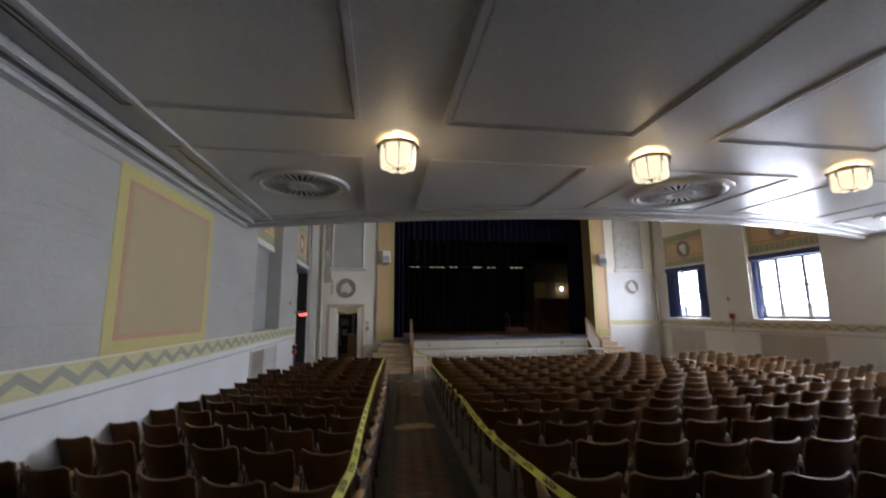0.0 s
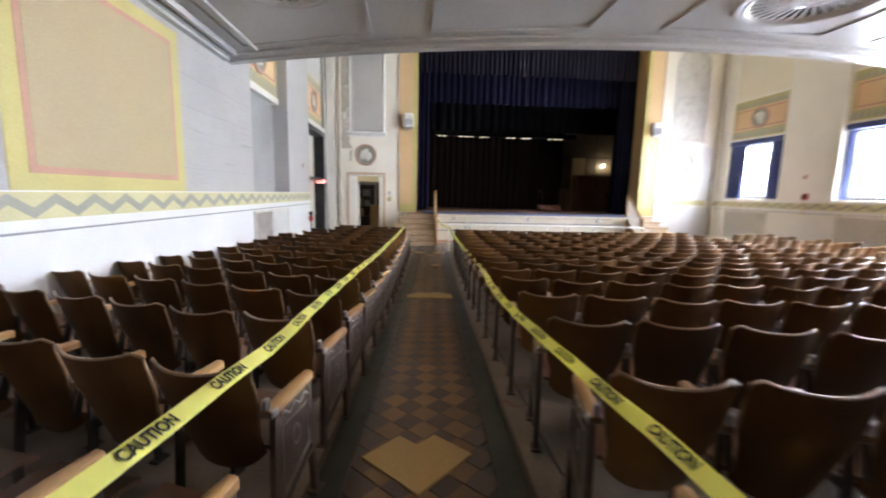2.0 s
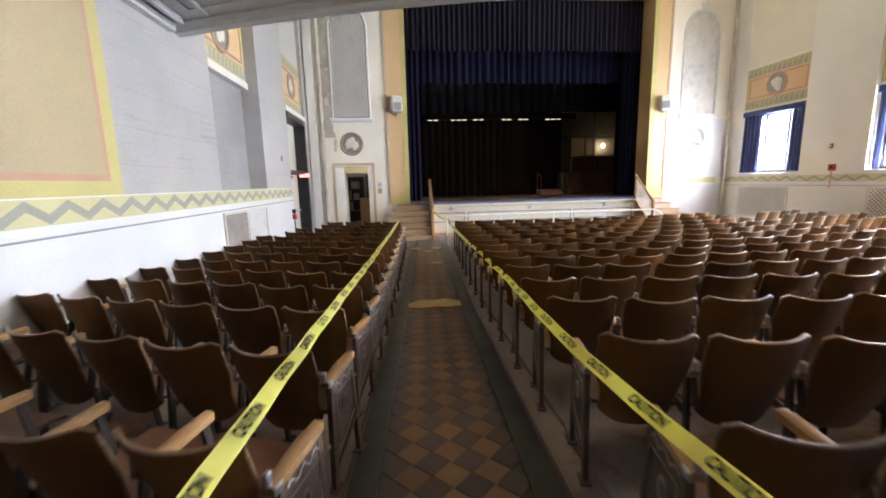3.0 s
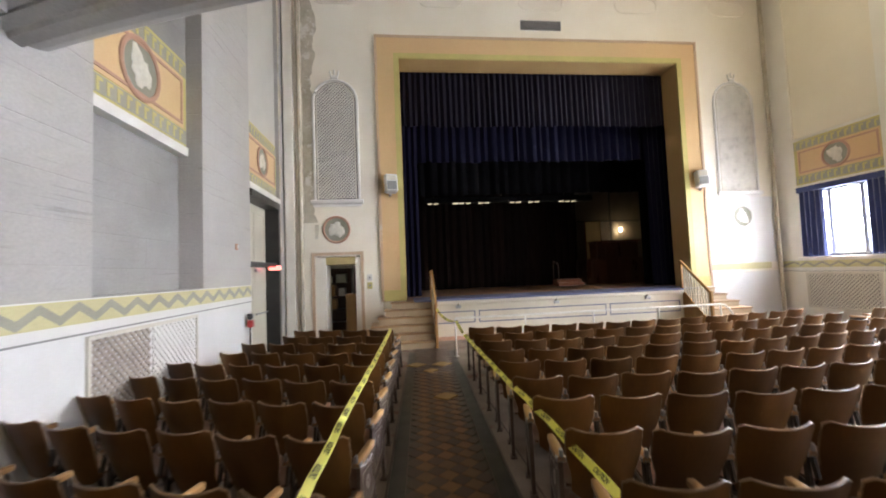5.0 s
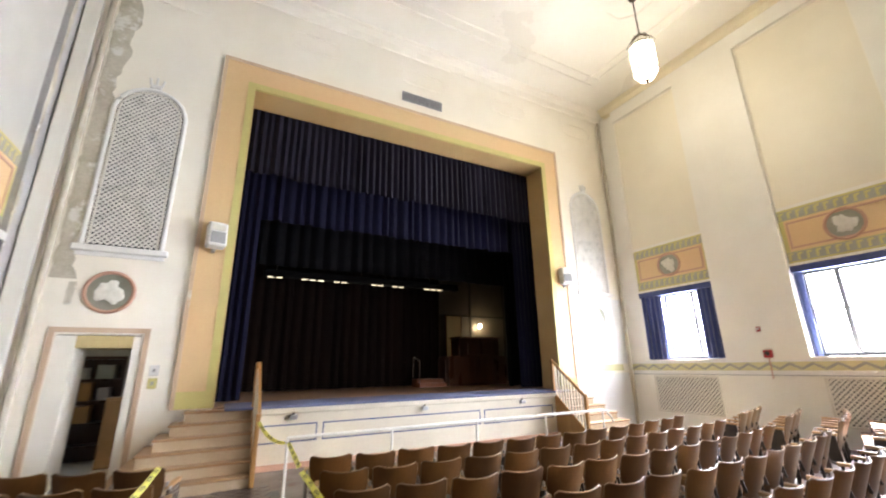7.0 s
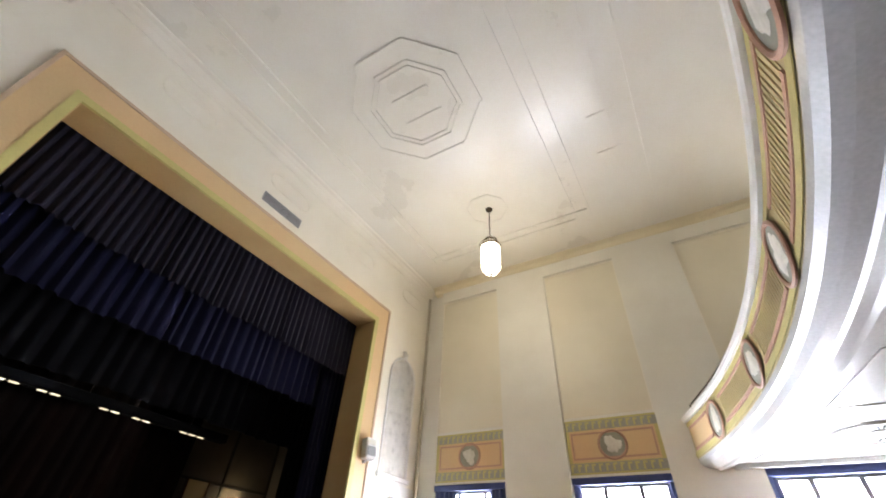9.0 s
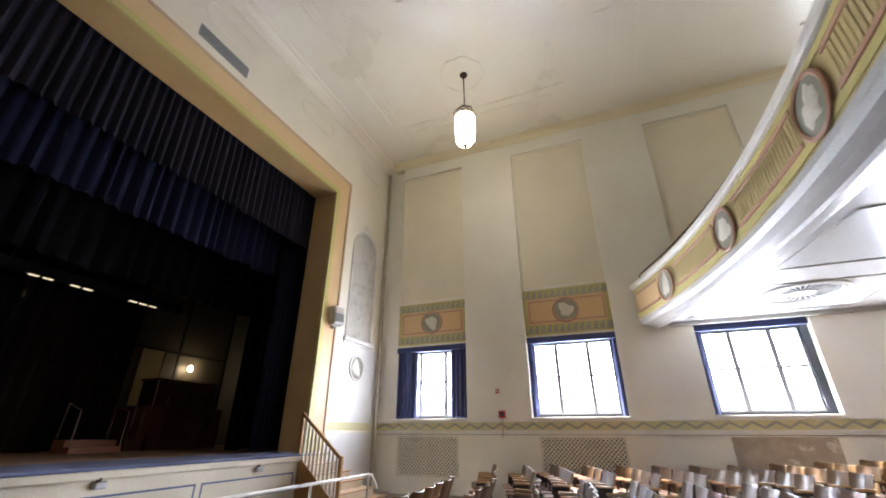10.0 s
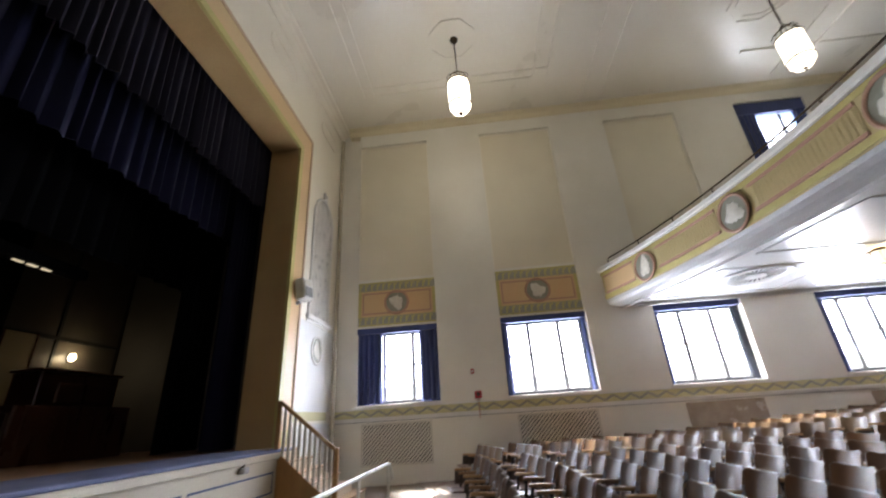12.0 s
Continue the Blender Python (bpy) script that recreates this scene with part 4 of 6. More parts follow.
# ---- the tiled aisle ----
aisle = thing("aisle_paving", pose(0, 0, 0), "tiled aisle, brown and dark lozenges between black-green borders", "floor", kind="structure")
SKIN = 0.010


def strip(x0, x1, y0, y1, lift, n=40):
    """A length of paving between two offsets from the aisle's line."""
    ys_ = [y0 + (y1 - y0) * k / n for k in range(n + 1)]
    return Shape().sheet([[(aisle_mid(y) + x, y, floor_z(y) + lift) for x in (x0, x1)] for y in ys_], 0.008, (0, 0, -1))


FIELD, EDGE_X = 0.375, 0.545
part("bed", strip(-0.52, 0.52, -1.0, 15.3, 0.004), M_TILEBK, aisle, "dark joint bed")
for x0, x1 in ((-EDGE_X + 0.022, -FIELD), (FIELD, EDGE_X - 0.022)):
    part("border", strip(x0, x1, -1.0, 13.6, SKIN + 0.006), M_TILEBK, aisle, "black-green border tiles")
for x0, x1 in ((-EDGE_X, -EDGE_X + 0.022), (EDGE_X - 0.022, EDGE_X)):
    part("kerb_strip", strip(x0, x1, -1.0, 13.6, SKIN + 0.014), M_TILEDK, aisle, "thin dark brown edging")
for x0, x1 in ((-FIELD - 0.010, -FIELD), (FIELD, FIELD + 0.010)):
    part("fillet", strip(x0, x1, -1.0, 13.6, SKIN + 0.0075), M_TILEDK, aisle, "thin dark brown line")
DIAG = 0.207
def tile_mesh(material):
    h = DIAG / 2 - 0.003
    s = Shape().add([(h, 0, 0), (0, h, 0), (-h, 0, 0), (0, -h, 0), (h - 0.004, 0, 0.008), (0, h - 0.004, 0.008), (-h + 0.004, 0, 0.008), (0, -h + 0.004, 0.008)], [(3, 2, 1, 0), (4, 5, 6, 7), (0, 1, 5, 4), (1, 2, 6, 5), (2, 3, 7, 6), (3, 0, 4, 7)])
    return s.mesh("tile", material)


TILES = {"d": tile_mesh(M_TILEDK), "b": tile_mesh(M_TILEBR)}
near_tiles, far_tiles = [], {"d": Shape(), "b": Shape()}
for i in range(-6, 152):
    for j in range(-3, 4):
        y = i * DIAG / 2
        x = aisle_mid(y) + j * DIAG / 2
        if (i + j) % 2:
            continue
        tone = "d" if i % 2 else "b"
        if y > 13.3 and tone == "b":
            tone = "d"
        if 2.4 < y < 11.6 and len(near_tiles) < 300:
            near_tiles.append((tone, x, y))
        else:
            me = TILES[tone]
            far_tiles[tone].add([(v.co.x + x, v.co.y + y, v.co.z + floor_z(y) + 0.004) for v in me.vertices], [tuple(f.vertices) for f in me.polygons])



def inlay(name, pts, label):
    """A flat ochre piece let into the paving."""
    n = len(pts)
    vs = [(x, y, floor_z(y) + h) for h in (0.006, 0.0235) for x, y in pts]
    part(name, Shape().add(vs, [tuple(range(n - 1, -1, -1)), tuple(range(n, 2 * n))] + [(k, (k + 1) % n, n + (k + 1) % n, n + k) for k in range(n)]), M_TILEYE, aisle, label)


hx, hy = 0.075, 4.06
inlay("heart_inlay", [(hx + DIAG * u, hy + DIAG * v) for u, v in ((0, -1.5), (1.45, 0), (0.5, 1.0), (0, 0.5), (-0.5, 1.0), (-1.45, 0))], "ochre heart-shaped inlay")
hx, hy = aisle_mid(8.6), 8.60
inlay("heart_inlay", [(hx + u, hy + v) for u, v in ((-0.37, -0.12), (-0.2, -0.17), (0, -0.12), (0.2, -0.17), (0.37, -0.12), (0.37, 0.10), (0.15, 0.30), (0, 0.21), (-0.15, 0.30), (-0.37, 0.10))], "wide ochre double-peaked inlay")
for lx, ly, h in ((0.635, 11.85, 0.18), (0.29, 13.97, 0.2), (0.80, 13.92, 0.2), (0.54, 13.45, 0.15)):
    inlay("lozenge_inlay", [(lx, ly - h), (lx + h, ly), (lx, ly + h), (lx - h, ly)], "ochre lozenge inlay")

# ---- caution tape ----
def ribbon(pts, wide, lean):
    """A limp ribbon along points; lean is the side that its upper edge falls to."""
    grid = [[], []]
    for i, p in enumerate(pts):
        for r, e in enumerate((-1, 1)):
            grid[r].append((p[0] + e * lean * wide / 2 * 0.86, p[1], p[2] + e * wide / 2 * 0.51))
    return Shape().sheet(grid, 0.0012, (0, 0, -1))


def caution(pts, lean, forward):
    t = thing("caution_tape", pose(0, 0, 0), "yellow plastic caution tape strung along the chair arms", "tape", "caution tapes along the aisle")
    part("ribbon", ribbon(pts, 0.050, lean), M_TAPE, t)
    length = 0.0
    letters = bpy.data.curves.new("caution", "FONT")
    letters.body, letters.size, letters.align_x, letters.align_y = "CAUTION", 0.041, "CENTER", "CENTER"
    letters.offset = 0.0016
    tmp = new("caution", letters)
    me = bpy.data.meshes.new_from_object(tmp.evaluated_get(bpy.context.evaluated_depsgraph_get()))
    me.materials.append(M_INK)
    bpy.data.objects.remove(tmp)
    done = 0.145
    for a, b in zip(pts, pts[1:]):
        a, b = Vector(a), Vector(b)
        seg = (b - a).length
        while done < length + seg:
            p = a + (b - a) * ((done - length) / seg)
            along = (b - a).normalized() * (1 if forward else -1)
            upw = Vector((lean * 0.86, 0, 0.51))
            up2 = (upw - upw.dot(along) * along).normalized()
            nrm = along.cross(up2)
            m = Matrix((along, up2, nrm)).transposed().to_4x4()
            m.translation = p + nrm * (0.0035 if nrm.z > 0 else 0.0035)
            o = part("lettering", me, None, t, "black printed word")
            o.matrix_basis = m @ Matrix.Diagonal((0.88, 1, 1, 1))
            done += 0.31
        length += seg
    return t


def tape_line(pairs, y0, y1, seed, high):
    r = random.Random(seed)
    out, y = [], y0
    while y <= y1 + 1e-6:
        x = float(np.interp(y, [p for p, q in pairs], [q for p, q in pairs]))
        out.append((x, y, floor_z(y) + high(y) + r.uniform(-0.006, 0.006) - 0.006 * math.sin(y * 4.4) ** 2))
        y += 0.24
    return out


caution(tape_line([(1.4, -0.62), (2.6, -0.55), (3.5, -0.46), (4.9, -0.455), (6.6, -0.425), (8.5, -0.39), (9.1, -0.37), (10.4, -0.31), (12.8, -0.19), (13.4, -0.17)], 1.5, 13.3, 3, lambda y: 0.85), -1, True)
right_line = tape_line([(1.4, 0.69), (2.4, 0.67), (3.5, 0.63), (4.2, 0.62), (5.1, 0.665), (6.4, 0.84), (7.0, 0.91), (8.6, 1.03), (9.8, 1.05), (11.2, 1.09), (12.9, 1.12), (13.2, 1.13)], 1.5, 13.2, 4, lambda y: 0.785 if y < 5.1 else max(0.715, 0.785 - 0.037 * (y - 5.1)))
caution(right_line, 1, False)
tail = [(1.13, 13.2, 0.315), (1.17, 13.9, 0.33), (1.20, 14.58, 0.36)]
tail += [(1.20 + (0.87 - 1.20) * u, 14.6 + (SF - 1.05 - 14.6) * u, 0.36 + 0.20 * u - 0.42 * u * (1 - u)) for u in (0.15, 0.3, 0.45, 0.6, 0.75, 0.9, 1.0)]
caution(tail, 1, False)

# ---- pipe rail before the stage ----
rail = thing("pipe_rail", pose(0, 0, 0), "white painted pipe rail standing before the stage", "railing")
PR = [1.19, 2.75, 4.33, 5.90, 7.46]
YR = 14.6
part("top_rail", Shape().tube([(PR[0], YR, 0.42), (PR[-1], YR, 0.42), (PR[-1] + 0.10, YR, 0.40), (PR[-1] + 0.22, YR, 0.30), (PR[-1] + 0.30, YR, 0.18)], 0.024, 10), M_RAIL, rail, smooth=True)
for x in PR:
    part("post", Shape().tube([(x, YR, -0.40), (x, YR, 0.42)], 0.021, 10), M_RAIL, rail, smooth=True)
    part("base_flange", Shape().lathe([(0.06, 0.0), (0.06, 0.012), (0.03, 0.02)], 14, (x, YR, -0.40)), M_RAIL, rail, smooth=True)


# ---- painted bands along the walls ----
def wall_pt(side, depth, y, z):
    return (XR - depth, y, z) if side > 0 else (XL + depth, y, z)


def wall_box(s, side, d0, d1, y0, y1, z0, z1):
    return s.box(*((XR - d1, XR - d0) if side > 0 else (XL + d0, XL + d1)), y0, y1, z0, z1)


def band(side, y0, y1, top, off=0.0, slim=False):
    """A painted band between two white mouldings; off sets it back where the wall steps back."""
    b = thing("wall_band", pose(0, 0, 0), "painted wall band, yellow with a grey zigzag", "trim", kind="structure")
    lip = 0.012 if slim else 0.04
    part("ground", wall_box(Shape(), side, -off, 0.006 - off, y0, y1, top - 0.235, top - lip), M_PALEY, b)
    if slim:
        part("top_moulding", wall_box(Shape(), side, -off, 0.012 - off, y0, y1, top - lip, top), M_TRIMW, b, "thin white edge")
        part("chair_rail", wall_box(wall_box(Shape(), side, -off, 0.012 - off, y0, y1, top - 0.325, top - 0.235), side, 0.012 - off, 0.026 - off, y0, y1, top - 0.325, top - 0.300), M_WALLW, b, "white strip with a small bead")
    else:
        part("top_moulding", wall_box(wall_box(Shape(), side, -off, 0.022 - off, y0, y1, top - lip, top), side, 0.022 - off, 0.030 - off, y0, y1, top - 0.014, top - 0.004), M_TRIMW, b, "white moulding")
        part("chair_rail", wall_box(wall_box(Shape(), side, -off, 0.035 - off, y0, y1, top - 0.33, top - 0.235), side, 0.035 - off, 0.045 - off, y0, y1, top - 0.29, top - 0.25), M_TRIMW, b, "white moulded rail")
    part("dark_line", wall_box(Shape(), side, -off, 0.01 - off, y0, y1, top - 0.346, top - (0.325 if slim else 0.33)), M_GREYP, b, "dark joint line")
    s = Shape()
    step, zl, zh, w = 0.42, top - 0.228, top - (0.022 if slim else 0.048), 0.088 if slim else 0.062
    n = max(1, int((y1 - y0) / step))
    step = (y1 - y0) / n
    for k in range(n):
        a = y0 + k * step
        for (p, q), (r_, t_) in ((((a, zl), (a + step / 2, zh - w))), (((a + step / 2, zh - w), (a + step, zl)))):
            vs = [wall_pt(side, 0.0085 - off, y, z) for y, z in ((p, q), (r_, t_), (r_, t_ + w), (p, q + w))]
            s.add(vs, [(0, 1, 2, 3)])
    part("zigzag", s, M_GREYZIG, b, "grey painted zigzag")
    return b


band(1, YB, BAYS[0][1], 1.375)
band(1, BAYS[0][1], YS - 0.001, 1.375, LAST_PIER)
band(-1, YB, EY0 - 0.005, 1.325, slim=True)
put("dado_repaint", Shape().sheet([[(XL + 0.005, y, floor_z(y) - 0.3) for y in (YB, -3, 0, 3, 6, 9, 12, EY0 - 0.006)], [(XL + 0.005, y, 0.978) for y in (YB, -3, 0, 3, 6, 9, 12, EY0 - 0.006)]], 0.004, (-1, 0, 0)), M_WALLW, "repainted white dado below the wall band", "wall", kind="structure")

# dado band on the stage wall, right of the proscenium
b = thing("wall_band", pose(0, 0, 0), "faded yellow band on the stage wall", "trim", kind="structure")
part("ground", B(PX1 + 0.05, XR - 0.2, YS - 0.008, YS, 1.14, 1.335), M_PALEY, b)
part("chair_rail", B(PX1 + 0.05, XR + LAST_PIER - 0.02, YS - 0.03, YS, 1.03, 1.08), M_TRIMW, b)
# Thin whiter sheets: daylight from the windows is painted onto this wall.
for x0, x1, z0, z1 in ((PX1 + 0.02, XR + LAST_PIER - 0.15, 1.34, 3.36), (PX1 + 0.02, XR + LAST_PIER - 0.15, -0.4, 1.03)):
    put("dado_repaint", B(x0, x1, YS - 0.004, YS, z0, z1), M_WALLW, "repainted white lower part of the stage wall", "wall", kind="structure")


# ---- medallions, banners ----
def blob(seed, r):
    """A plain uneven plaster lump in low relief, on the plane x-z."""
    q = random.Random(seed)
    n = 26
    ph = [q.uniform(0, 6.28) for _ in range(5)]
    rim, mid = [], []
    for k in range(n):
        a = 2 * math.pi * k / n
        rr = r * (0.60 + 0.10 * math.sin(2 * a + ph[0]) + 0.09 * math.sin(3 * a + ph[1]) + 0.06 * math.sin(5 * a + ph[2]) + 0.05 * math.sin(9 * a + ph[3]))
        rim.append((rr * math.cos(a) * 0.82, 0, rr * math.sin(a)))
        mid.append((rr * 0.78 * math.cos(a) * 0.82, -0.018, rr * 0.78 * math.sin(a)))
    vs = rim + mid + [(0, -0.024, 0)]
    fs = [(k, (k + 1) % n, n + (k + 1) % n, n + k) for k in range(n)] + [(n + k, n + (k + 1) % n, 2 * n) for k in range(n)]
    return Shape().add(vs, fs)


def ring(r0, r1, deep, n=36):
    s = Shape()
    prof = [(r0, 0), (r0, -deep * 0.6), ((r0 + r1) / 2, -deep), (r1, -deep * 0.6), (r1, 0)]
    vs = [(r * math.cos(2 * math.pi * k / n), y, r * math.sin(2 * math.pi * k / n)) for r, y in prof for k in range(n)]
    m = len(prof)
    return s.add(vs, [(i * n + k, i * n + (k + 1) % n, (i + 1) * n + (k + 1) % n, (i + 1) * n + k) for i in range(m - 1) for k in range(n)])


def disc(r, y, n=36):
    return Shape().add([(r * math.cos(2 * math.pi * k / n), yy, r * math.sin(2 * math.pi * k / n)) for yy in (0, y) for k in range(n)], [tuple(range(n)), tuple(range(2 * n - 1, n - 1, -1))] + [(k, (k + 1) % n, n + (k + 1) % n, n + k) for k in range(n)])


def medallion(m, r, seed, rim_mat=None, label="round plaster medallion with a pink rim and cream relief"):
    t = thing("medallion", m, label, "medallion", "plaster medallions")
    part("ground", disc(r * 0.86, -0.006), M_OLIVE, t, "grey-green ground")
    part("rim", ring(r * 0.84, r, 0.035), rim_mat or M_PINK, t, "pink moulded rim", smooth=True)
    part("relief", blob(seed, r * 1.05), M_RELIEF, t, "worn cream relief", smooth=True)
    return t


FACE_R = pose(0, 0, 0, 0, 0, -90)      # looks towards -x
FACE_L = pose(0, 0, 0, 0, 0, 90)       # looks towards +x


def banner(side, y0, y1, z0, z1, depth, seed, size=0.36):
    """The painted panel above a bay: key borders, pink-lined peach fields, a medallion."""
    m = (Matrix.Translation((XR + depth, (y0 + y1) / 2, z0)) @ FACE_R) if side > 0 else (Matrix.Translation((XL - depth, (y0 + y1) / 2, z0)) @ FACE_L)
    t = thing("painted_banner", m, "painted plaster panel, yellow and peach with grey key borders", "panel", "painted panels over the bays", kind="structure")
    w, h = (y1 - y0) / 2 - 0.005, z1 - z0
    part("ground", B(-w, w, -0.010, 0, 0, h), M_YELLOW, t, "yellow ground")
    part("field", B(-w + 0.09, w - 0.09, -0.016, -0.010, 0.27, h - 0.27), M_PEACH, t, "peach field")
    fr = Shape()
    for x0, x1, za, zb in ((-w + 0.13, w - 0.13, 0.33, 0.37), (-w + 0.13, w - 0.13, h - 0.37, h - 0.33), (-w + 0.13, -w + 0.17, 0.37, h - 0.37), (w - 0.17, w - 0.13, 0.37, h - 0.37)):
        fr.box(x0, x1, -0.028, -0.016, za, zb)
    part("pink_line", fr, M_PINK, t, "pink moulding")
    for zc in (0.06, h - 0.24):
        part("key_ground", B(-w, w, -0.013, -0.010, zc - 0.02, zc + 0.19), M_GREYZIG, t, "grey border ground")
        k = Shape()
        n = int(2 * w / 0.165)
        for i in range(n):
            x = -w + 0.03 + (2 * w - 0.06) * i / n
            k.box(x, x + 0.045, -0.016, -0.013, zc, zc + 0.17)
            k.box(x + 0.045, x + 0.10, -0.016, -0.013, zc + 0.125, zc + 0.17)
        part("key_pattern", k, M_YELLOW, t, "yellow key pattern")
    medallion(m @ Matrix.Translation((0, -0.016, h / 2)), size, seed)
    return t


for i, (a, b_) in enumerate(BAYS[:2]):
    banner(1, a, b_, 3.53, 4.82, 0.13, 40 + i)
banner(-1, NY0, NY1, 3.56, 4.92, 0.25, 50, 0.42)
banner(-1, EY0, EY1, 3.49, 4.88, 0.10, 51)
put("niche_lintel", wall_box(Shape(), -1, -0.36, -0.21, NY0 + 0.002, NY1 - 0.002, 3.41, 3.548), M_TRIMW, "white projecting ledge over the walled-up niche", "ledge", kind="structure")
put("door_lintel", wall_box(Shape(), -1, -0.30, 0.015, EY0 - 0.03, EY1 + 0.03, DOOR_L1 + 0.06, 3.488), M_TRIMW, "white ledge over the side exit", "ledge", kind="structure")
medallion(Matrix.Translation((-1.645, YS - 0.004, 2.70)), 0.38, 60)
medallion(Matrix.Translation((10.54, YS - 0.004, 2.76)), 0.36, 61, M_TRIMW, "round plaster medallion, painted over in white")

# ---- painted panel on the left wall ----
t = thing("painted_panel", pose(0, 0, 0), "large tan wall panel with a pink line and yellow border", "panel", kind="structure")
part("border", wall_box(Shape(), -1, 0.0, 0.008, 5.38, 7.80, 1.327, 3.335), M_YELLOW, t, "yellow painted border")
part("pink_line", wall_box(Shape(), -1, 0.008, 0.014, 5.555, 7.63, 1.465, 3.185), M_PINK, t, "pink painted line")
part("field", wall_box(Shape(), -1, 0.014, 0.018, 5.615, 7.57, 1.525, 3.125), M_TAN, t, "tan field")


# ---- lattice grilles ----
def lattice(w, z0, z1, pitch, bar_w, arched=False, deep=0.014):
    """Crossed diagonal bars within a frame from -w to w; the top is a half circle if arched."""
    s = Shape()
    h = z1 - z0

    def inside(x, z):
        if abs(x) > w or z < 0:
            return False
        if arched and z > h - w:
            return x * x + (z - (h - w)) ** 2 <= w * w
        return z <= h

    for sgn, y0 in ((1, 0.0), (-1, -0.008)):
        c = -(h + 2 * w)
        while c < h + 2 * w:
            # the line z = sgn * x + c
            pts = []
            n = 160
            for k in range(n + 1):
                x = -w + 2 * w * k / n
                if inside(x, sgn * x + c):
                    pts.append(x)
            if len(pts) > 2:
                a, b2 = pts[0], pts[-1]
                s.bar((a, y0, z0 + sgn * a + c), (b2, y0, z0 + sgn * b2 + c), bar_w, deep, (0, -1, 0))
            c += pitch * 1.414
    return s


def grille(m, w, z0, z1, label, two_tone=False, paint=M_LATTICE):
    g = thing("wall_grille", m, label, "grille", "lattice grilles in the walls", kind="structure")
    # No opening here: a dark sheet on the wall gives the shade.
    part("backing", B(-w, w, -0.002, 0, z0, z1), M_HOLESHADE, g, "dark opening behind")
    if two_tone:
        # the half towards the stage was painted over in white
        for xc, half, tone, look_ in ((-0.52 * w, 0.48 * w - 0.03, M_DUSTY, "browned lattice"), (0.47 * w, 0.51 * w - 0.03, M_TRIMW, "white lattice")):
            part("lattice", lattice(half, z0 + 0.03, z1 - 0.03, 0.068, 0.036), tone, g, look_).location = (-xc if m[0][1] > 0 else xc, -0.004, 0)
    else:
        part("lattice", lattice(w - 0.03, z0 + 0.03, z1 - 0.03, 0.068, 0.030), paint, g, "diagonal lattice").location.y = -0.004
    fr = Shape()
    for x0, x1, za, zb in ((-w, w, z0, z0 + 0.04), (-w, w, z1 - 0.04, z1), (-w, -w + 0.04, z0 + 0.04, z1 - 0.04), (w - 0.04, w, z0 + 0.04, z1 - 0.04)):
        fr.box(x0, x1, -0.034, 0, za, zb)
    part("frame", fr, M_LATTICE, g, "cream frame")
    return g


for y0, y1 in ((14.40, 16.22), (10.28, 12.26)):
    grille(Matrix.Translation((XR - 0.002, (y0 + y1) / 2, 0)) @ FACE_R, (y1 - y0) / 2, 0.02, 1.0, "cream diagonal lattice grille low in the wall" if y0 > 9 else "browned lattice grille low in the wall", paint=M_LATTICE if y0 > 9 else M_TAN)
grille(Matrix.Translation((XL + 0.002, 11.20, 0)) @ FACE_L, 1.07, -0.05, 0.955, "diagonal lattice grille, half browned and half white", two_tone=True)


def arched_grille(x, w, z0, z1, behind):
    g = thing("arched_grille", Matrix.Translation((x, YS, 0)), "tall arched plaster grille with a moulded surround", "grille", "arched grilles beside the stage", kind="structure")
    n = 18
    out = [(-w, z0), (w, z0)] + [(w * math.cos(math.pi * k / n), z1 - w + w * math.sin(math.pi * k / n)) for k in range(n + 1)]
    # Flat sheet on the solid wall; a dark one paints the hollow's shade.
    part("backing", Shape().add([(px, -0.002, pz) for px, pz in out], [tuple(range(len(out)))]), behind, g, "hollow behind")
    part("lattice", lattice(w - 0.02, z0 + 0.02, z1 - 0.02, 0.066, 0.030, True), M_RAIL, g, "cream lattice").location.y = -0.004
    path = [(-w, z0)] + [(-w, z1 - w)] + [(-w * math.cos(math.pi * k / n), z1 - w + w * math.sin(math.pi * k / n)) for k in range(1, n)] + [(w, z1 - w), (w, z0)]
    for off, r, nm in ((0.045, 0.040, "surround"), (-0.035, 0.018, "inner_bead")):
        pts = []
        for px, pz in path:
            dx, dz = (px / w if pz > z1 - w else math.copysign(1, px)), max(0.0, (pz - (z1 - w)) / w)
            pts.append((px + dx * off, -0.015, pz + dz * off))
        part(nm, Shape().tube(pts, r, 8), M_TRIMW if nm == "surround" else M_LATTICE, g, "white plaster moulding", smooth=True)
    part("sill", B(-w - 0.16, w + 0.16, -0.10, 0, z0 - 0.13, z0 - 0.01, bevel=0.02), M_TRIMW, g, "white moulded sill")
    part("apron", B(-w - 0.10, w + 0.10, -0.03, 0, z0 - 0.20, z0 - 0.13), M_TRIMW, g, "white moulding")
    part("keystone", Shape().box(-0.10, 0.10, -0.06, 0, z1 + 0.07, z1 + 0.17, bevel=0.02).tube([(-0.09, -0.03, z1 + 0.15), (-0.12, -0.03, z1 + 0.30)], 0.022, 8).tube([(0.0, -0.03, z1 + 0.15), (0.0, -0.03, z1 + 0.34)], 0.022, 8).tube([(0.09, -0.03, z1 + 0.15), (0.12, -0.03, z1 + 0.30)], 0.022, 8), M_TRIMW, g, "plaster crest")
    return g


arched_grille(-1.60, 0.55, 3.53, 6.84, M_HOLESHADE)
arched_grille(10.50, 0.60, 3.55, 6.92, M_LATTICE)

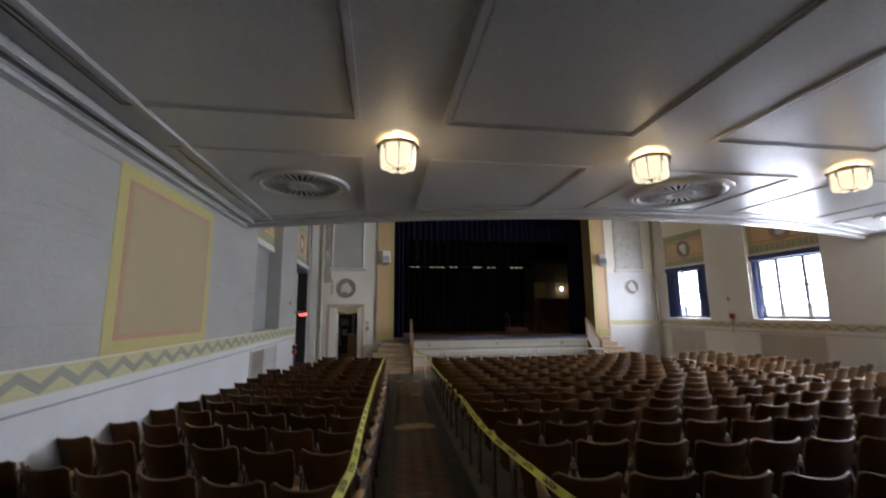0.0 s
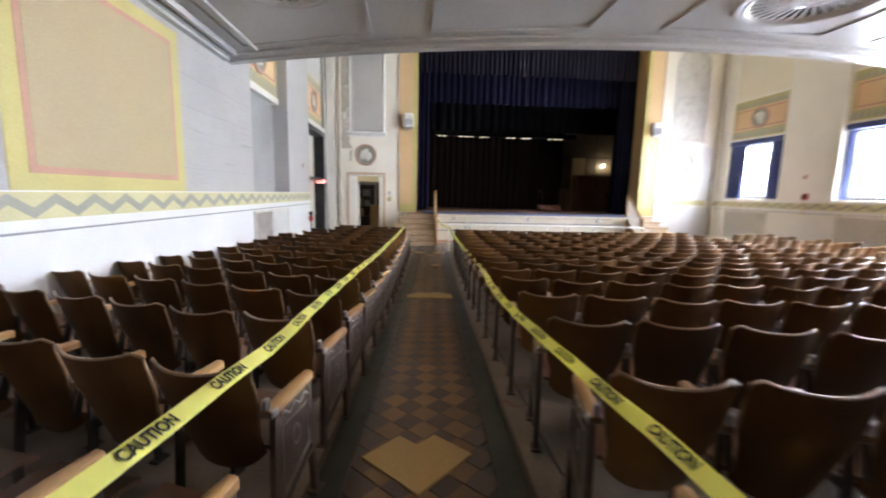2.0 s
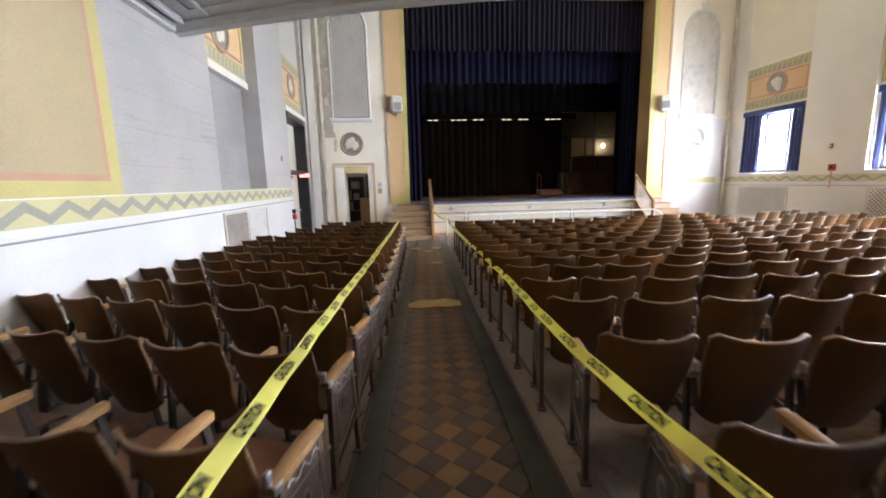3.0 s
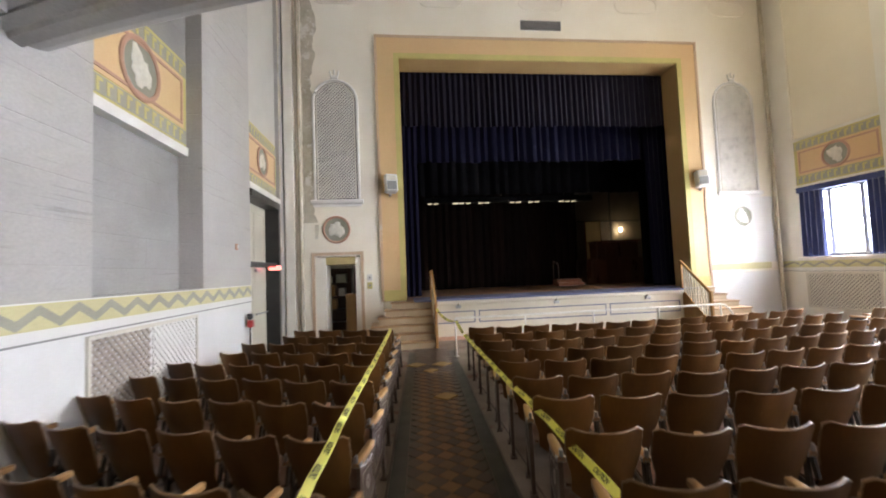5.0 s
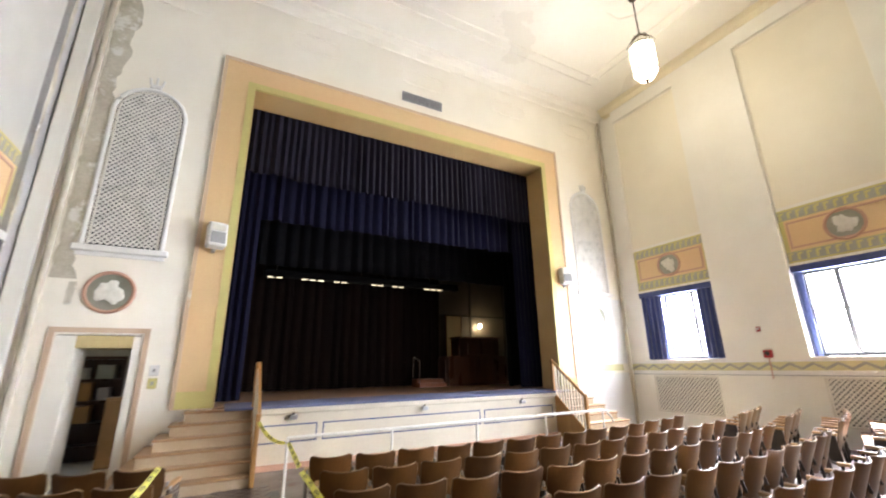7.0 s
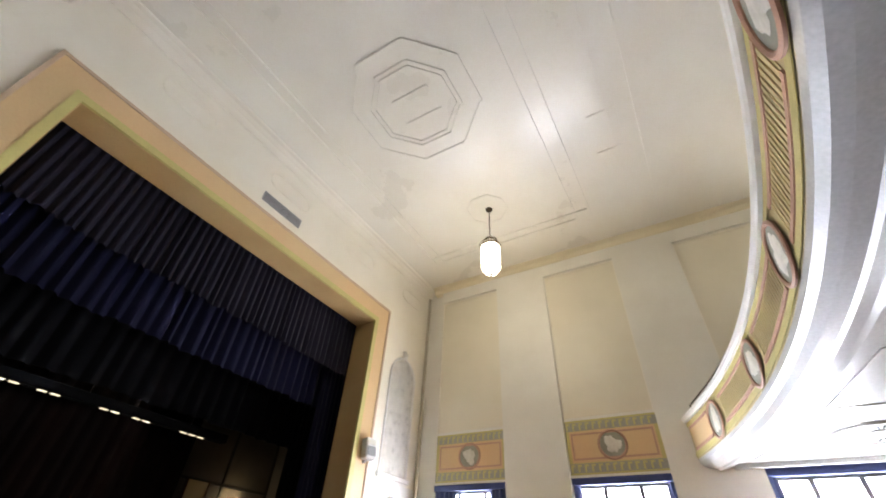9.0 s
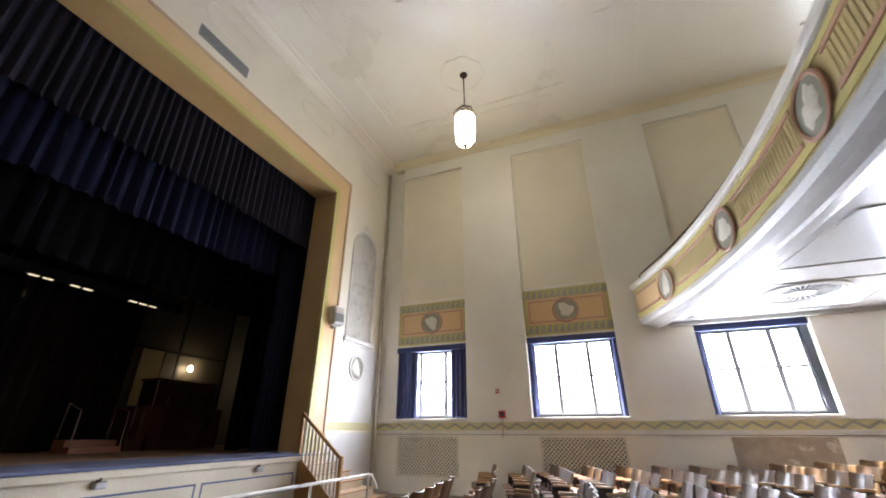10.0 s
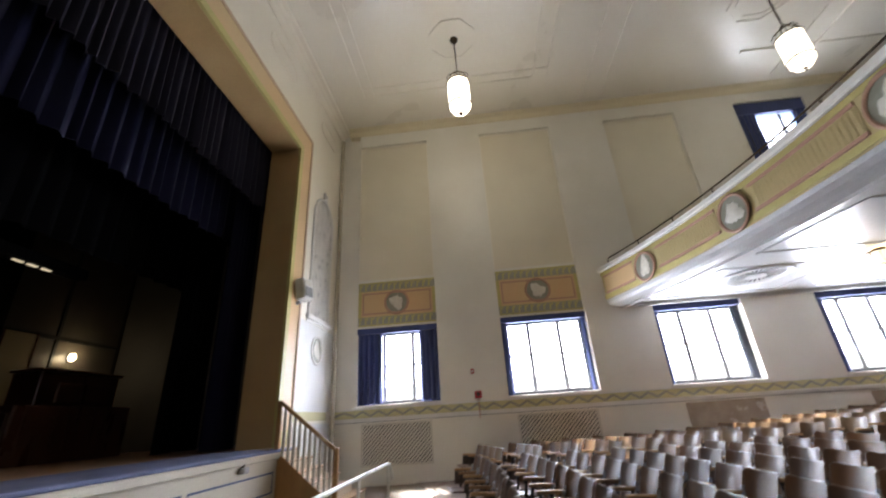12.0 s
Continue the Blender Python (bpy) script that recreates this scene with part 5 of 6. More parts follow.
# panel lines and pilaster strips on the stage wall
def outline(s, x0, x1, z0, z1, y, w, d, round_ends=False):
    if not round_ends:
        for a, b_, za, zb in ((x0, x1, z0, z0 + w), (x0, x1, z1 - w, z1), (x0, x0 + w, z0 + w, z1 - w), (x1 - w, x1, z0 + w, z1 - w)):
            s.box(a, b_, y - d, y, za, zb)
        return s
    r, pts = (z1 - z0) / 2, []
    zc = (z0 + z1) / 2
    for k in range(9):
        a = math.pi / 2 + math.pi * k / 8
        pts.append((x0 + r + r * math.cos(a), y, zc + r * math.sin(a)))
    for k in range(9):
        a = -math.pi / 2 + math.pi * k / 8
        pts.append((x1 - r + r * math.cos(a), y, zc + r * math.sin(a)))
    pts.append(pts[0])
    return s.tube(pts, w / 2, 6, False)


for x0, x1 in ((-2.15, -0.92), (0.85, 2.10), (3.82, 5.18), (6.85, 8.20), (9.95, 11.2)):
    put("wall_relief", outline(Shape(), x0, x1, 9.12, 9.58, YS - 0.004, 0.045, 0.02, True), M_UPPER, "low plaster outline over the proscenium", "moulding", kind="structure", smooth=True)
CX = XR + LAST_PIER
put("cornice", Shape().add([(x, YS - d, ZC - h) for x in (XL, CX) for d, h in ((0, 0.30), (0.03, 0.30), (0.05, 0.26), (0.10, 0.13), (0.20, 0.05), (0.30, 0.03), (0.32, 0.0), (0, 0.0))], [tuple(range(7, -1, -1)), tuple(range(8, 16))] + [(k, (k + 1) % 8, 8 + (k + 1) % 8, 8 + k) for k in range(8)]), M_UPPER, "shallow cream cove along the stage wall", "cornice", kind="structure")
put("cornice", Shape().add([(CX - d - (0 if d == 0 else LAST_PIER), y, ZC - h) for y in (YB, YS - 0.33) for d, h in ((0, 0.24), (0.03, 0.24), (0.05, 0.20), (0.09, 0.10), (0.18, 0.03), (0.20, 0.0), (0, 0.0))], [tuple(range(6, -1, -1)), tuple(range(7, 14))] + [(k, (k + 1) % 7, 7 + (k + 1) % 7, 7 + k) for k in range(7)]), M_COVE, "shallow yellowed cove along the side wall", "cornice", kind="structure")

# vent over the proscenium
v = thing("vent_grille", Matrix.Translation((4.45, YS, 8.63)), "grey louvred vent over the proscenium", "vent")
part("frame", outline(Shape(), -0.62, 0.62, -0.14, 0.14, 0, 0.02, 0.03), M_GREYP, v)
# Dark sheet paints the shade between the slats.
part("backing", B(-0.60, 0.60, -0.004, 0, -0.12, 0.12), M_HOLESHADE, v)
for k in range(7):
    part("slat", B(-0.60, 0.60, -0.024, -0.008, -0.115 + 0.034 * k, -0.100 + 0.034 * k), M_GREYP, v)

# ---- loudspeakers on the proscenium ----
for x, turn in ((-0.13, 14), (9.12, -14)):
    s = thing("loudspeaker", Matrix.Translation((x, YS - 0.20, 3.90)) @ pose(0, 0, 0, -8, 0, turn), "white wall loudspeaker with a grey mesh", "loudspeaker", "loudspeakers beside the stage")
    part("cabinet", B(-0.17, 0.17, -0.13, 0.12, -0.25, 0.25, bevel=0.03), M_WHITEP, s)
    part("mesh", B(-0.13, 0.13, -0.142, -0.128, -0.20, 0.04, bevel=0.01), M_GREYP, s, "grey mesh front")
    part("horn", Shape().box(-0.12, 0.12, -0.140, -0.128, 0.07, 0.19, bevel=0.01), M_LATTICE, s, "moulded horn")
    part("bracket", B(-0.03, 0.03, 0.10, 0.21, -0.29, -0.22), M_STEEL, s, "steel bracket")

# ---- pipes and bare plaster in the corners ----
for x, y in ((-2.57, YS - 0.09), (11.62, YS - 0.09)):
    p = thing("riser_pipe", pose(0, 0, 0), "cream painted riser pipe in the corner", "pipe", "corner pipes")
    part("pipe", Shape().tube([(x, y, -0.4), (x, y, ZC - 0.35)], 0.055, 12), M_PIPE, p, smooth=True)
    for z in (1.0, 4.2, 7.3):
        part("clip", Shape().tube([(x, y, z), (x, y, z + 0.05)], 0.064, 12), M_PIPE, p, smooth=True)
put("pilaster", B(-2.98, -2.72, YS - 0.10, YS, -0.5, ZC - 0.36, bevel=0.012), M_PIER, "white plaster pilaster strip beside the stage", "pilaster", kind="structure")


def ragged(x0, x1, z0, z1, y, seed, edge=0.1):
    """A sheet of bare plaster with ragged long edges."""
    q = random.Random(seed)
    n = 60
    a, b_ = [], []
    for k in range(n + 1):
        z = z0 + (z1 - z0) * k / n
        a.append((x0 + q.uniform(-0.02, 0.02), y, z))
        b_.append((x1 + edge * (0.6 * math.sin(z * 2.1 + seed) + 0.4 * math.sin(z * 5.3)) + q.uniform(-0.03, 0.03), y, z))
    return Shape().sheet([a, b_], 0.004)


put("bare_plaster", ragged(-2.50, -2.17, 2.9, ZC - 0.4, YS - 0.005, 3), M_PLASTER, "strip of bare flaking plaster beside the pipe", "plaster", kind="structure")

put("bare_plaster", ragged(-2.22, -2.12, 2.45, 2.85, YS - 0.006, 12, 0.06), M_PLASTER, "broken patch of bare plaster beside the medallion", "plaster", kind="structure")
for y0, y1, z0, z1 in ((16.70, 16.82, 4.9, 9.7), (16.70, 16.78, 2.1, 4.4)):
    q = random.Random(int(z0 * 10))
    ga, gb = [], []
    for k in range(41):
        z = z0 + (z1 - z0) * k / 40
        ga.append((XL + 0.004, y0 + q.uniform(-0.03, 0.02), z))
        gb.append((XL + 0.004, y1 + 0.04 * math.sin(z * 3.3) + q.uniform(-0.03, 0.03), z))
    put("bare_plaster", Shape().sheet([ga, gb], 0.004, (-1, 0, 0)), M_PLASTER, "crumbled strip of bare plaster in the corner pier", "plaster", kind="structure")

M_BROWNP = mat("brown_bare_plaster", (0.44, 0.37, 0.29), 0.85, (0.32, 0.26, 0.20), 3.0, 40, 0.5, stains=(0.56, 0.52, 0.46), stain_at=0.60)
for y0, y1 in ((6.38, 8.20), (2.3, 3.98)):
    put("bare_plaster", B(XR - 0.006, XR, y0, y1, 0.05, 1.0, bevel=0.002), M_BROWNP, "brown patch of bare plaster low in the wall", "plaster", kind="structure")

# ---- doorway beside the stage, with the room behind ----
d = thing("stage_doorway", pose(0, 0, 0), "open doorway with a pink-tan painted architrave", "doorway", kind="structure")
part("architrave", frame_ring(JX0 - 0.10, JX1 + 0.12, DZ1 + 0.34, 0.085, YS - 0.03, YS + 0.01, -0.45), M_ARCH, d, "pink-tan painted architrave")
part("jamb", Shape().box(JX0, DX0, YS - 0.004, YT + 0.05, -0.45, DZ1 + 0.2).box(DX1, JX1, YS - 0.004, YT + 0.05, -0.45, DZ1 + 0.2), M_PIER, d, "white jambs")
part("head", B(DX0, DX1, YS - 0.003, YT + 0.05, DZ1, DZ1 + 0.21), M_CREAMY, d, "buff head, paint flaking")
room = Shape()
room.box(-3.1, -0.35, YT + 0.05, 20.2, -0.45, -0.38)
room.box(-3.1, -0.35, 20.1, 20.3, -0.4, 2.8).box(-3.3, -3.1, YT + 0.05, 20.2, -0.4, 2.8).box(-0.35, -0.31, YT + 0.05, 20.2, -0.4, 2.8).box(-3.1, -0.35, YT + 0.05, 20.2, 2.7, 2.9)
put("back_room", room, M_LATTICE, "small white side room beyond the doorway", "wall", kind="structure")
cab = thing("cupboard", pose(-1.22, 18.6, -0.38), "brown wooden cupboard in the side room", "cupboard")
part("body", B(-0.4, 0.4, -0.22, 0.22, 0, 1.25, bevel=0.01), M_OAK, cab)
part("door", B(-0.38, 0.38, -0.245, -0.222, 0.04, 1.2, bevel=0.006), M_OAK, cab)
part("post", B(-0.14, -0.04, -0.24, -0.14, 1.25, 2.1), M_ORGAN, cab, "dark upright")
desk = thing("dark_shelf", pose(-2.05, 19.3, -0.38), "tall dark wooden shelving in the side room", "shelf")
for z in (0.3, 0.72, 1.14, 1.56, 1.98):
    part("board", B(-0.6, 0.5, -0.2, 0.2, z, z + 0.03), M_ORGAN, desk)
for x in (-0.63, 0.5):
    part("side", B(x, x + 0.03, -0.2, 0.2, 0, 2.05), M_ORGAN, desk)
part("back", B(-0.6, 0.5, 0.2, 0.215, 0, 2.05), M_ORGAN, desk)
for x, z, w, h, material, label in ((-0.45, 1.17, 0.25, 0.28, M_TAN, "tan box on the dark shelf"), (-0.08, 1.17, 0.18, 0.33, M_OAK, "brown box on the dark shelf"), (0.22, 1.17, 0.2, 0.22, M_DUSTY, "dusty box on the dark shelf"), (-0.3, 1.59, 0.4, 0.2, M_WALL, "white box on the dark shelf"), (0.2, 1.59, 0.3, 0.26, M_OLIVE, "grey-green box on the dark shelf"), (-0.2, 0.75, 0.5, 0.3, M_OAK, "wide brown box on the dark shelf")):
    bx = thing("storage_box", pose(-2.05 + x, 19.28, -0.38 + z), label, "box", "boxes on the dark shelf")
    part("box", B(-w / 2, w / 2, -0.16, 0.16, 0, h, bevel=0.006), material, bx)
    part("lid", B(-w / 2 - 0.006, w / 2 + 0.006, -0.166, 0.166, h, h + 0.02, bevel=0.004), material, bx)
# Unseen fill lamp, added to brighten the side room.
bulb("room_light", -1.7, 18.4, 2.4, 0.25, (1.0, 0.93, 0.82), 0.1)
# small boxes on the wall by the doorway
for z, label, material in ((1.36, "white switch box on the stage wall", M_WHITEP), (1.14, "small yellowed notice plate on the stage wall", M_YELLOW)):
    sw = thing("wall_switch", Matrix.Translation((-0.79, YS, z)), label, "switch")
    part("plate", B(-0.07, 0.07, -0.02, 0, -0.09, 0.09, bevel=0.006), material, sw)
    part("toggle", B(-0.02, 0.02, -0.03, -0.018, -0.03, 0.03), M_GREYP, sw)

# ---- side exit ----
de = thing("side_exit", pose(0, 0, 0), "side exit with cream steel doors in a black frame", "door", kind="structure")
XD = XL - 0.33
part("door_frame", Shape().box(XL - 0.42, XL + 0.004, EY1 - 0.16, EY1, -0.45, DOOR_L1 + 0.06).box(XL - 0.42, XL - 0.10, EY0, EY0 + 0.09, -0.45, DOOR_L1 + 0.06).box(XL - 0.42, XL + 0.004, EY0 + 0.09, EY1 - 0.16, DOOR_L1 - 0.10, DOOR_L1 + 0.06), M_BLACKP, de, "black painted frame")
part("transom_bar", B(XL - 0.40, XL - 0.05, EY0 + 0.09, EY1 - 0.16, 1.72, 1.82), M_BLACKP, de, "black transom bar")
ym = (EY0 + EY1) / 2 - 0.03
for y0, y1 in ((EY0 + 0.09, ym - 0.006), (ym + 0.006, EY1 - 0.16)):
    lf = part("door_leaf", B(XD - 0.045, XD, y0, y1, -0.42, 1.715, bevel=0.005), M_DOORC, de, "cream steel door leaf")
    part("push_bar", Shape().tube([(XD + 0.055, y0 + 0.08, 0.62), (XD + 0.055, y1 - 0.08, 0.62)], 0.02, 8), M_STEEL, lf, "steel push bar", smooth=True)
    part("closer", B(XD, XD + 0.07, y0 + 0.1, y0 + 0.36, 1.60, 1.68, bevel=0.01), M_STEEL, lf, "steel door closer")
    part("upper_panel", Shape().box(XD - 0.04, XD - 0.002, y0, y1, 1.825, DOOR_L1 - 0.105), M_DOORC, de, "cream fixed panel")
    part("panel_moulding", Shape().tube([(XD, y0 + 0.12, 1.9), (XD, y0 + 0.12, 3.0), (XD, y1 - 0.12, 3.0), (XD, y1 - 0.12, 1.9)], 0.012, 6), M_DOORC, de, "raised moulding")
ex = thing("exit_sign", Matrix.Translation((XL - 0.09, EY1 - 0.185, 1.70)), "small lit red exit sign beside the side doors", "sign")
part("housing", B(-0.16, 0.16, -0.02, 0.055, -0.065, 0.065, bevel=0.01), M_WHITEP, ex)
part("lit_face", B(-0.145, 0.145, -0.026, -0.021, -0.052, 0.052), M_EXIT, ex, "glowing red face")
fe = thing("marker_post", Matrix.Translation((XL + 0.10, EY0 - 0.36, -0.42)), "thin dark post with a small red box by the side exit", "post")
part("pole", Shape().tube([(0, 0, 0), (0, 0, 1.10)], 0.016, 8), M_IRON, fe, smooth=True)
part("foot", Shape().lathe([(0.10, 0.0), (0.10, 0.012), (0.03, 0.03)], 14), M_IRON, fe, smooth=True)
part("cap", B(-0.045, 0.045, -0.045, 0.045, 1.08, 1.19, bevel=0.012), M_BLACKP, fe, "black cap")
part("red_box", B(-0.05, 0.05, -0.03, 0.10, 0.92, 1.06, bevel=0.012), M_RED, fe, "red box")
for m, label in ((Matrix.Translation((XL, 13.8, 2.06)) @ FACE_L, "small red call point on the left pier"), (Matrix.Translation((XR, 13.28, 2.10)) @ FACE_R, "small faded red call point on the wall")):
    cp = thing("call_point", m, label, "alarm")
    part("box", B(-0.045, 0.045, -0.03, 0, -0.06, 0.06, bevel=0.01), M_RED if "left" not in label else M_PINK, cp)
    part("glass", B(-0.025, 0.025, -0.034, -0.029, -0.02, 0.03), M_WHITEP, cp)
    cp["label"] = label.replace("left ", "")
bell = thing("fire_alarm", Matrix.Translation((XR, 13.18, 1.52)) @ FACE_R, "red fire alarm box with a conduit below", "alarm")
part("box", B(-0.09, 0.09, -0.07, 0, -0.09, 0.09, bevel=0.015), M_RED, bell)
part("gong", Shape().lathe([(0.055, 0.0), (0.05, 0.02), (0.02, 0.03)], 14), M_IRON, bell, "dark gong").matrix_basis = Matrix.Translation((0, -0.07, 0.01)) @ pose(0, 0, 0, 90, 0, 0)
part("conduit", Shape().tube([(0, -0.03, -0.09), (0, -0.05, -0.55)], 0.014, 8), M_PINK, bell, "pink conduit")

# ---- on the stage ----
org = thing("organ_console", pose(9.05, 21.9, ZS), "dark mahogany organ console at the side of the stage", "organ")
part("case", B(-1.55, 1.0, -0.55, 0.55, 0, 1.02, bevel=0.02), M_ORGAN, org)
part("upper_case", B(-0.85, 1.0, -0.1, 0.55, 1.02, 1.70, bevel=0.02), M_ORGAN, org)
part("cornice", B(-0.90, 1.05, -0.16, 0.6, 1.70, 1.76, bevel=0.015), M_ORGAN, org, "moulded top")
for x in (-1.3, -0.45, 0.35):
    part("panel", outline(Shape(), x, x + 0.6, 0.2, 0.85, -0.55, 0.03, 0.015), M_ORGAN, org, "raised panel moulding")
part("music_desk", B(-0.5, 0.6, -0.18, -0.12, 1.1, 1.5, bevel=0.01), M_ORGAN, org)
st = thing("platform_steps", pose(6.72, 21.3, ZS), "low red-orange wooden steps with thin rails on the stage", "steps")
for k in range(2):
    part("tread", B(-0.52, 0.52, -0.25 + 0.22 * k, 0.4, 0.13 * k, 0.13 * (k + 1), bevel=0.01), M_REDWOOD, st)
for x in (-0.50, 0.50):
    part("rail", Shape().tube([(x, -0.2, 0.1), (x, -0.2, 0.85), (x, 0.3, 1.0), (x, 0.35, 0.3)], 0.015, 6), M_CAST, st, "thin metal rail", smooth=True)
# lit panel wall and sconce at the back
# Panel colour lowered to carry the dimness of the stage back.
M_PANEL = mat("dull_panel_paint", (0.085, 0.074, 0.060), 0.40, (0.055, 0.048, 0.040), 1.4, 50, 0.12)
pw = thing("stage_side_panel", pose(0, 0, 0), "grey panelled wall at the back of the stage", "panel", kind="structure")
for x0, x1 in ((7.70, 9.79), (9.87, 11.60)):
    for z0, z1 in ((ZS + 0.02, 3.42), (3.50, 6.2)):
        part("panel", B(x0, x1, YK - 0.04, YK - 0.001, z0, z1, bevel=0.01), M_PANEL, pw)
part("mullion", B(9.79, 9.87, YK - 0.06, YK - 0.001, ZS, 6.2), M_BLACKP, pw, "dark upright batten")
part("rail", B(9.87, 11.6, YK - 0.06, YK - 0.001, 3.42, 3.50), M_BLACKP, pw, "dark cross rail")
part("rail", B(7.7, 9.79, YK - 0.06, YK - 0.001, 3.42, 3.50), M_BLACKP, pw, "dark cross rail")
bd = thing("stage_flat", pose(8.92, YK - 0.12, ZS), "pale cream scenery flat leaning behind the organ", "flat")
part("board", B(-0.35, 0.35, -0.02, 0.02, 0.0, 2.75, bevel=0.006), M_TAN, bd)
part("stile", Shape().box(-0.39, -0.35, -0.03, 0.03, 0.0, 2.78).box(0.35, 0.39, -0.03, 0.03, 0.0, 2.78), M_ORGAN, bd, "dark wooden stiles")
sc = thing("wall_sconce", pose(10.27, YK - 0.12, 3.03), "lit wall sconce at the back of the stage", "lamp")
part("back_plate", B(-0.06, 0.06, 0.03, 0.08, -0.12, 0.12, bevel=0.01), M_BRONZE, sc)
part("shade", Shape().lathe([(0.05, -0.09), (0.085, -0.02), (0.07, 0.08), (0.03, 0.11)], 16), M_SCONCE, sc, "glowing glass shade", smooth=True).visible_shadow = False
bulb("sconce_light", 10.27, YK - 0.30, 3.03, SCONCE_POWER, (1.0, 0.76, 0.44), 0.06)
# border lights on a bar
bl = thing("border_lights", pose(0, 20.85, 3.96), "hanging batten of border lights over the stage", "lamp")
part("trough", Shape().box(1.05, 7.60, -0.12, 0.12, 0.03, 0.24, bevel=0.02), M_TROUGH, bl, "dark metal trough")
for k in range(26):
    x = 1.12 + 0.245 * k
    on = k in (0, 1, 4, 5, 6, 8, 9, 13, 14, 16, 17, 21, 22, 23)
    part("lamp_cell", B(x + 0.03, x + 0.205, -0.03, 0.03, 0.006, 0.03, bevel=0.006), M_STRIP if on else M_TROUGH, bl, "lit lamp cell" if on else "dark lamp cell")
for x in (1.4, 4.0, 6.5):
    part("hanger", Shape().tube([(x, 0, 0.17), (x, 0, 4.5)], 0.008, 6), M_IRON, bl, "steel hanger")

# ---- lamps under the balcony ----
def ceiling_lamp(x, y):
    t = thing("ceiling_lamp", pose(x, y, SOFFIT + 0.02), "glowing scalloped glass ceiling lamp with a dark metal rim", "lamp", "lamps under the balcony")
    n = 8
    part("ceiling_plate", Shape().lathe([(0.11, 0.0), (0.10, -0.02), (0.05, -0.045)], 16), M_BRONZE, t, smooth=True)
    part("rim", Shape().lathe([(0.190, -0.048), (0.232, -0.048), (0.226, -0.072), (0.190, -0.072)], n, hollow=True), M_BRONZE, t, "dark metal rim")
    s = Shape()
    prof = [(0.186, -0.060), (0.192, -0.09), (0.194, -0.215), (0.184, -0.265), (0.14, -0.285)]
    m = 48
    vs = [((r * (1 - 0.05 * abs(math.cos(4 * 2 * math.pi * k / m)) ** 6)) * math.cos(2 * math.pi * k / m), (r * (1 - 0.05 * abs(math.cos(4 * 2 * math.pi * k / m)) ** 6)) * math.sin(2 * math.pi * k / m), z - (0.022 * abs(math.sin(4 * 2 * math.pi * k / m)) if i > 2 else 0)) for i, (r, z) in enumerate(prof) for k in range(m)]
    fs = [(i * m + k, i * m + (k + 1) % m, (i + 1) * m + (k + 1) % m, (i + 1) * m + k) for i in range(len(prof) - 1) for k in range(m)]
    sg = part("glass", s.add(vs, fs + [tuple(range((len(prof) - 1) * m, len(prof) * m))]), M_LAMPGL, t, "glowing scalloped glass", smooth=True)
    sg.visible_shadow = False
    for k in range(8):
        a = k * math.pi / 4
        part("strap", Shape().bar((0.206 * math.cos(a), 0.206 * math.sin(a), -0.045), (0.206 * math.cos(a), 0.206 * math.sin(a), -0.14), 0.012, 0.006, (math.cos(a), math.sin(a), 0)), M_BRONZE, t)
    for k in range(8):
        a = 2 * math.pi * k / 8
        ca, sa = math.cos(a), math.sin(a)
        part("rib", Shape().tube([(r * ca, r * sa, z) for r, z in ((0.186, -0.07), (0.188, -0.215), (0.176, -0.265), (0.13, -0.290), (0.03, -0.292))], 0.004, 5), M_BRASS, t, "thin metal rib")
    for k in range(3):
        a = 2 * math.pi * k / 3
        part("stay", Shape().tube([(0.06 * math.cos(a), 0.06 * math.sin(a), -0.03), (0.20 * math.cos(a), 0.20 * math.sin(a), -0.06)], 0.006, 5), M_BRONZE, t)
    part("finial", Shape().lathe([(0.0, -0.285), (0.022, -0.293), (0.018, -0.308), (0.006, -0.322)], 10), M_BRONZE, t, smooth=True)
    bulb("lamp_light", x, y, SOFFIT - 0.20, LAMP_POWER, (1.0, 0.70, 0.38), 0.12)


for x, y in ((-0.15, 4.98), (2.79, 4.97), (5.63, 5.0), (8.62, 5.16)):
    ceiling_lamp(x, y)


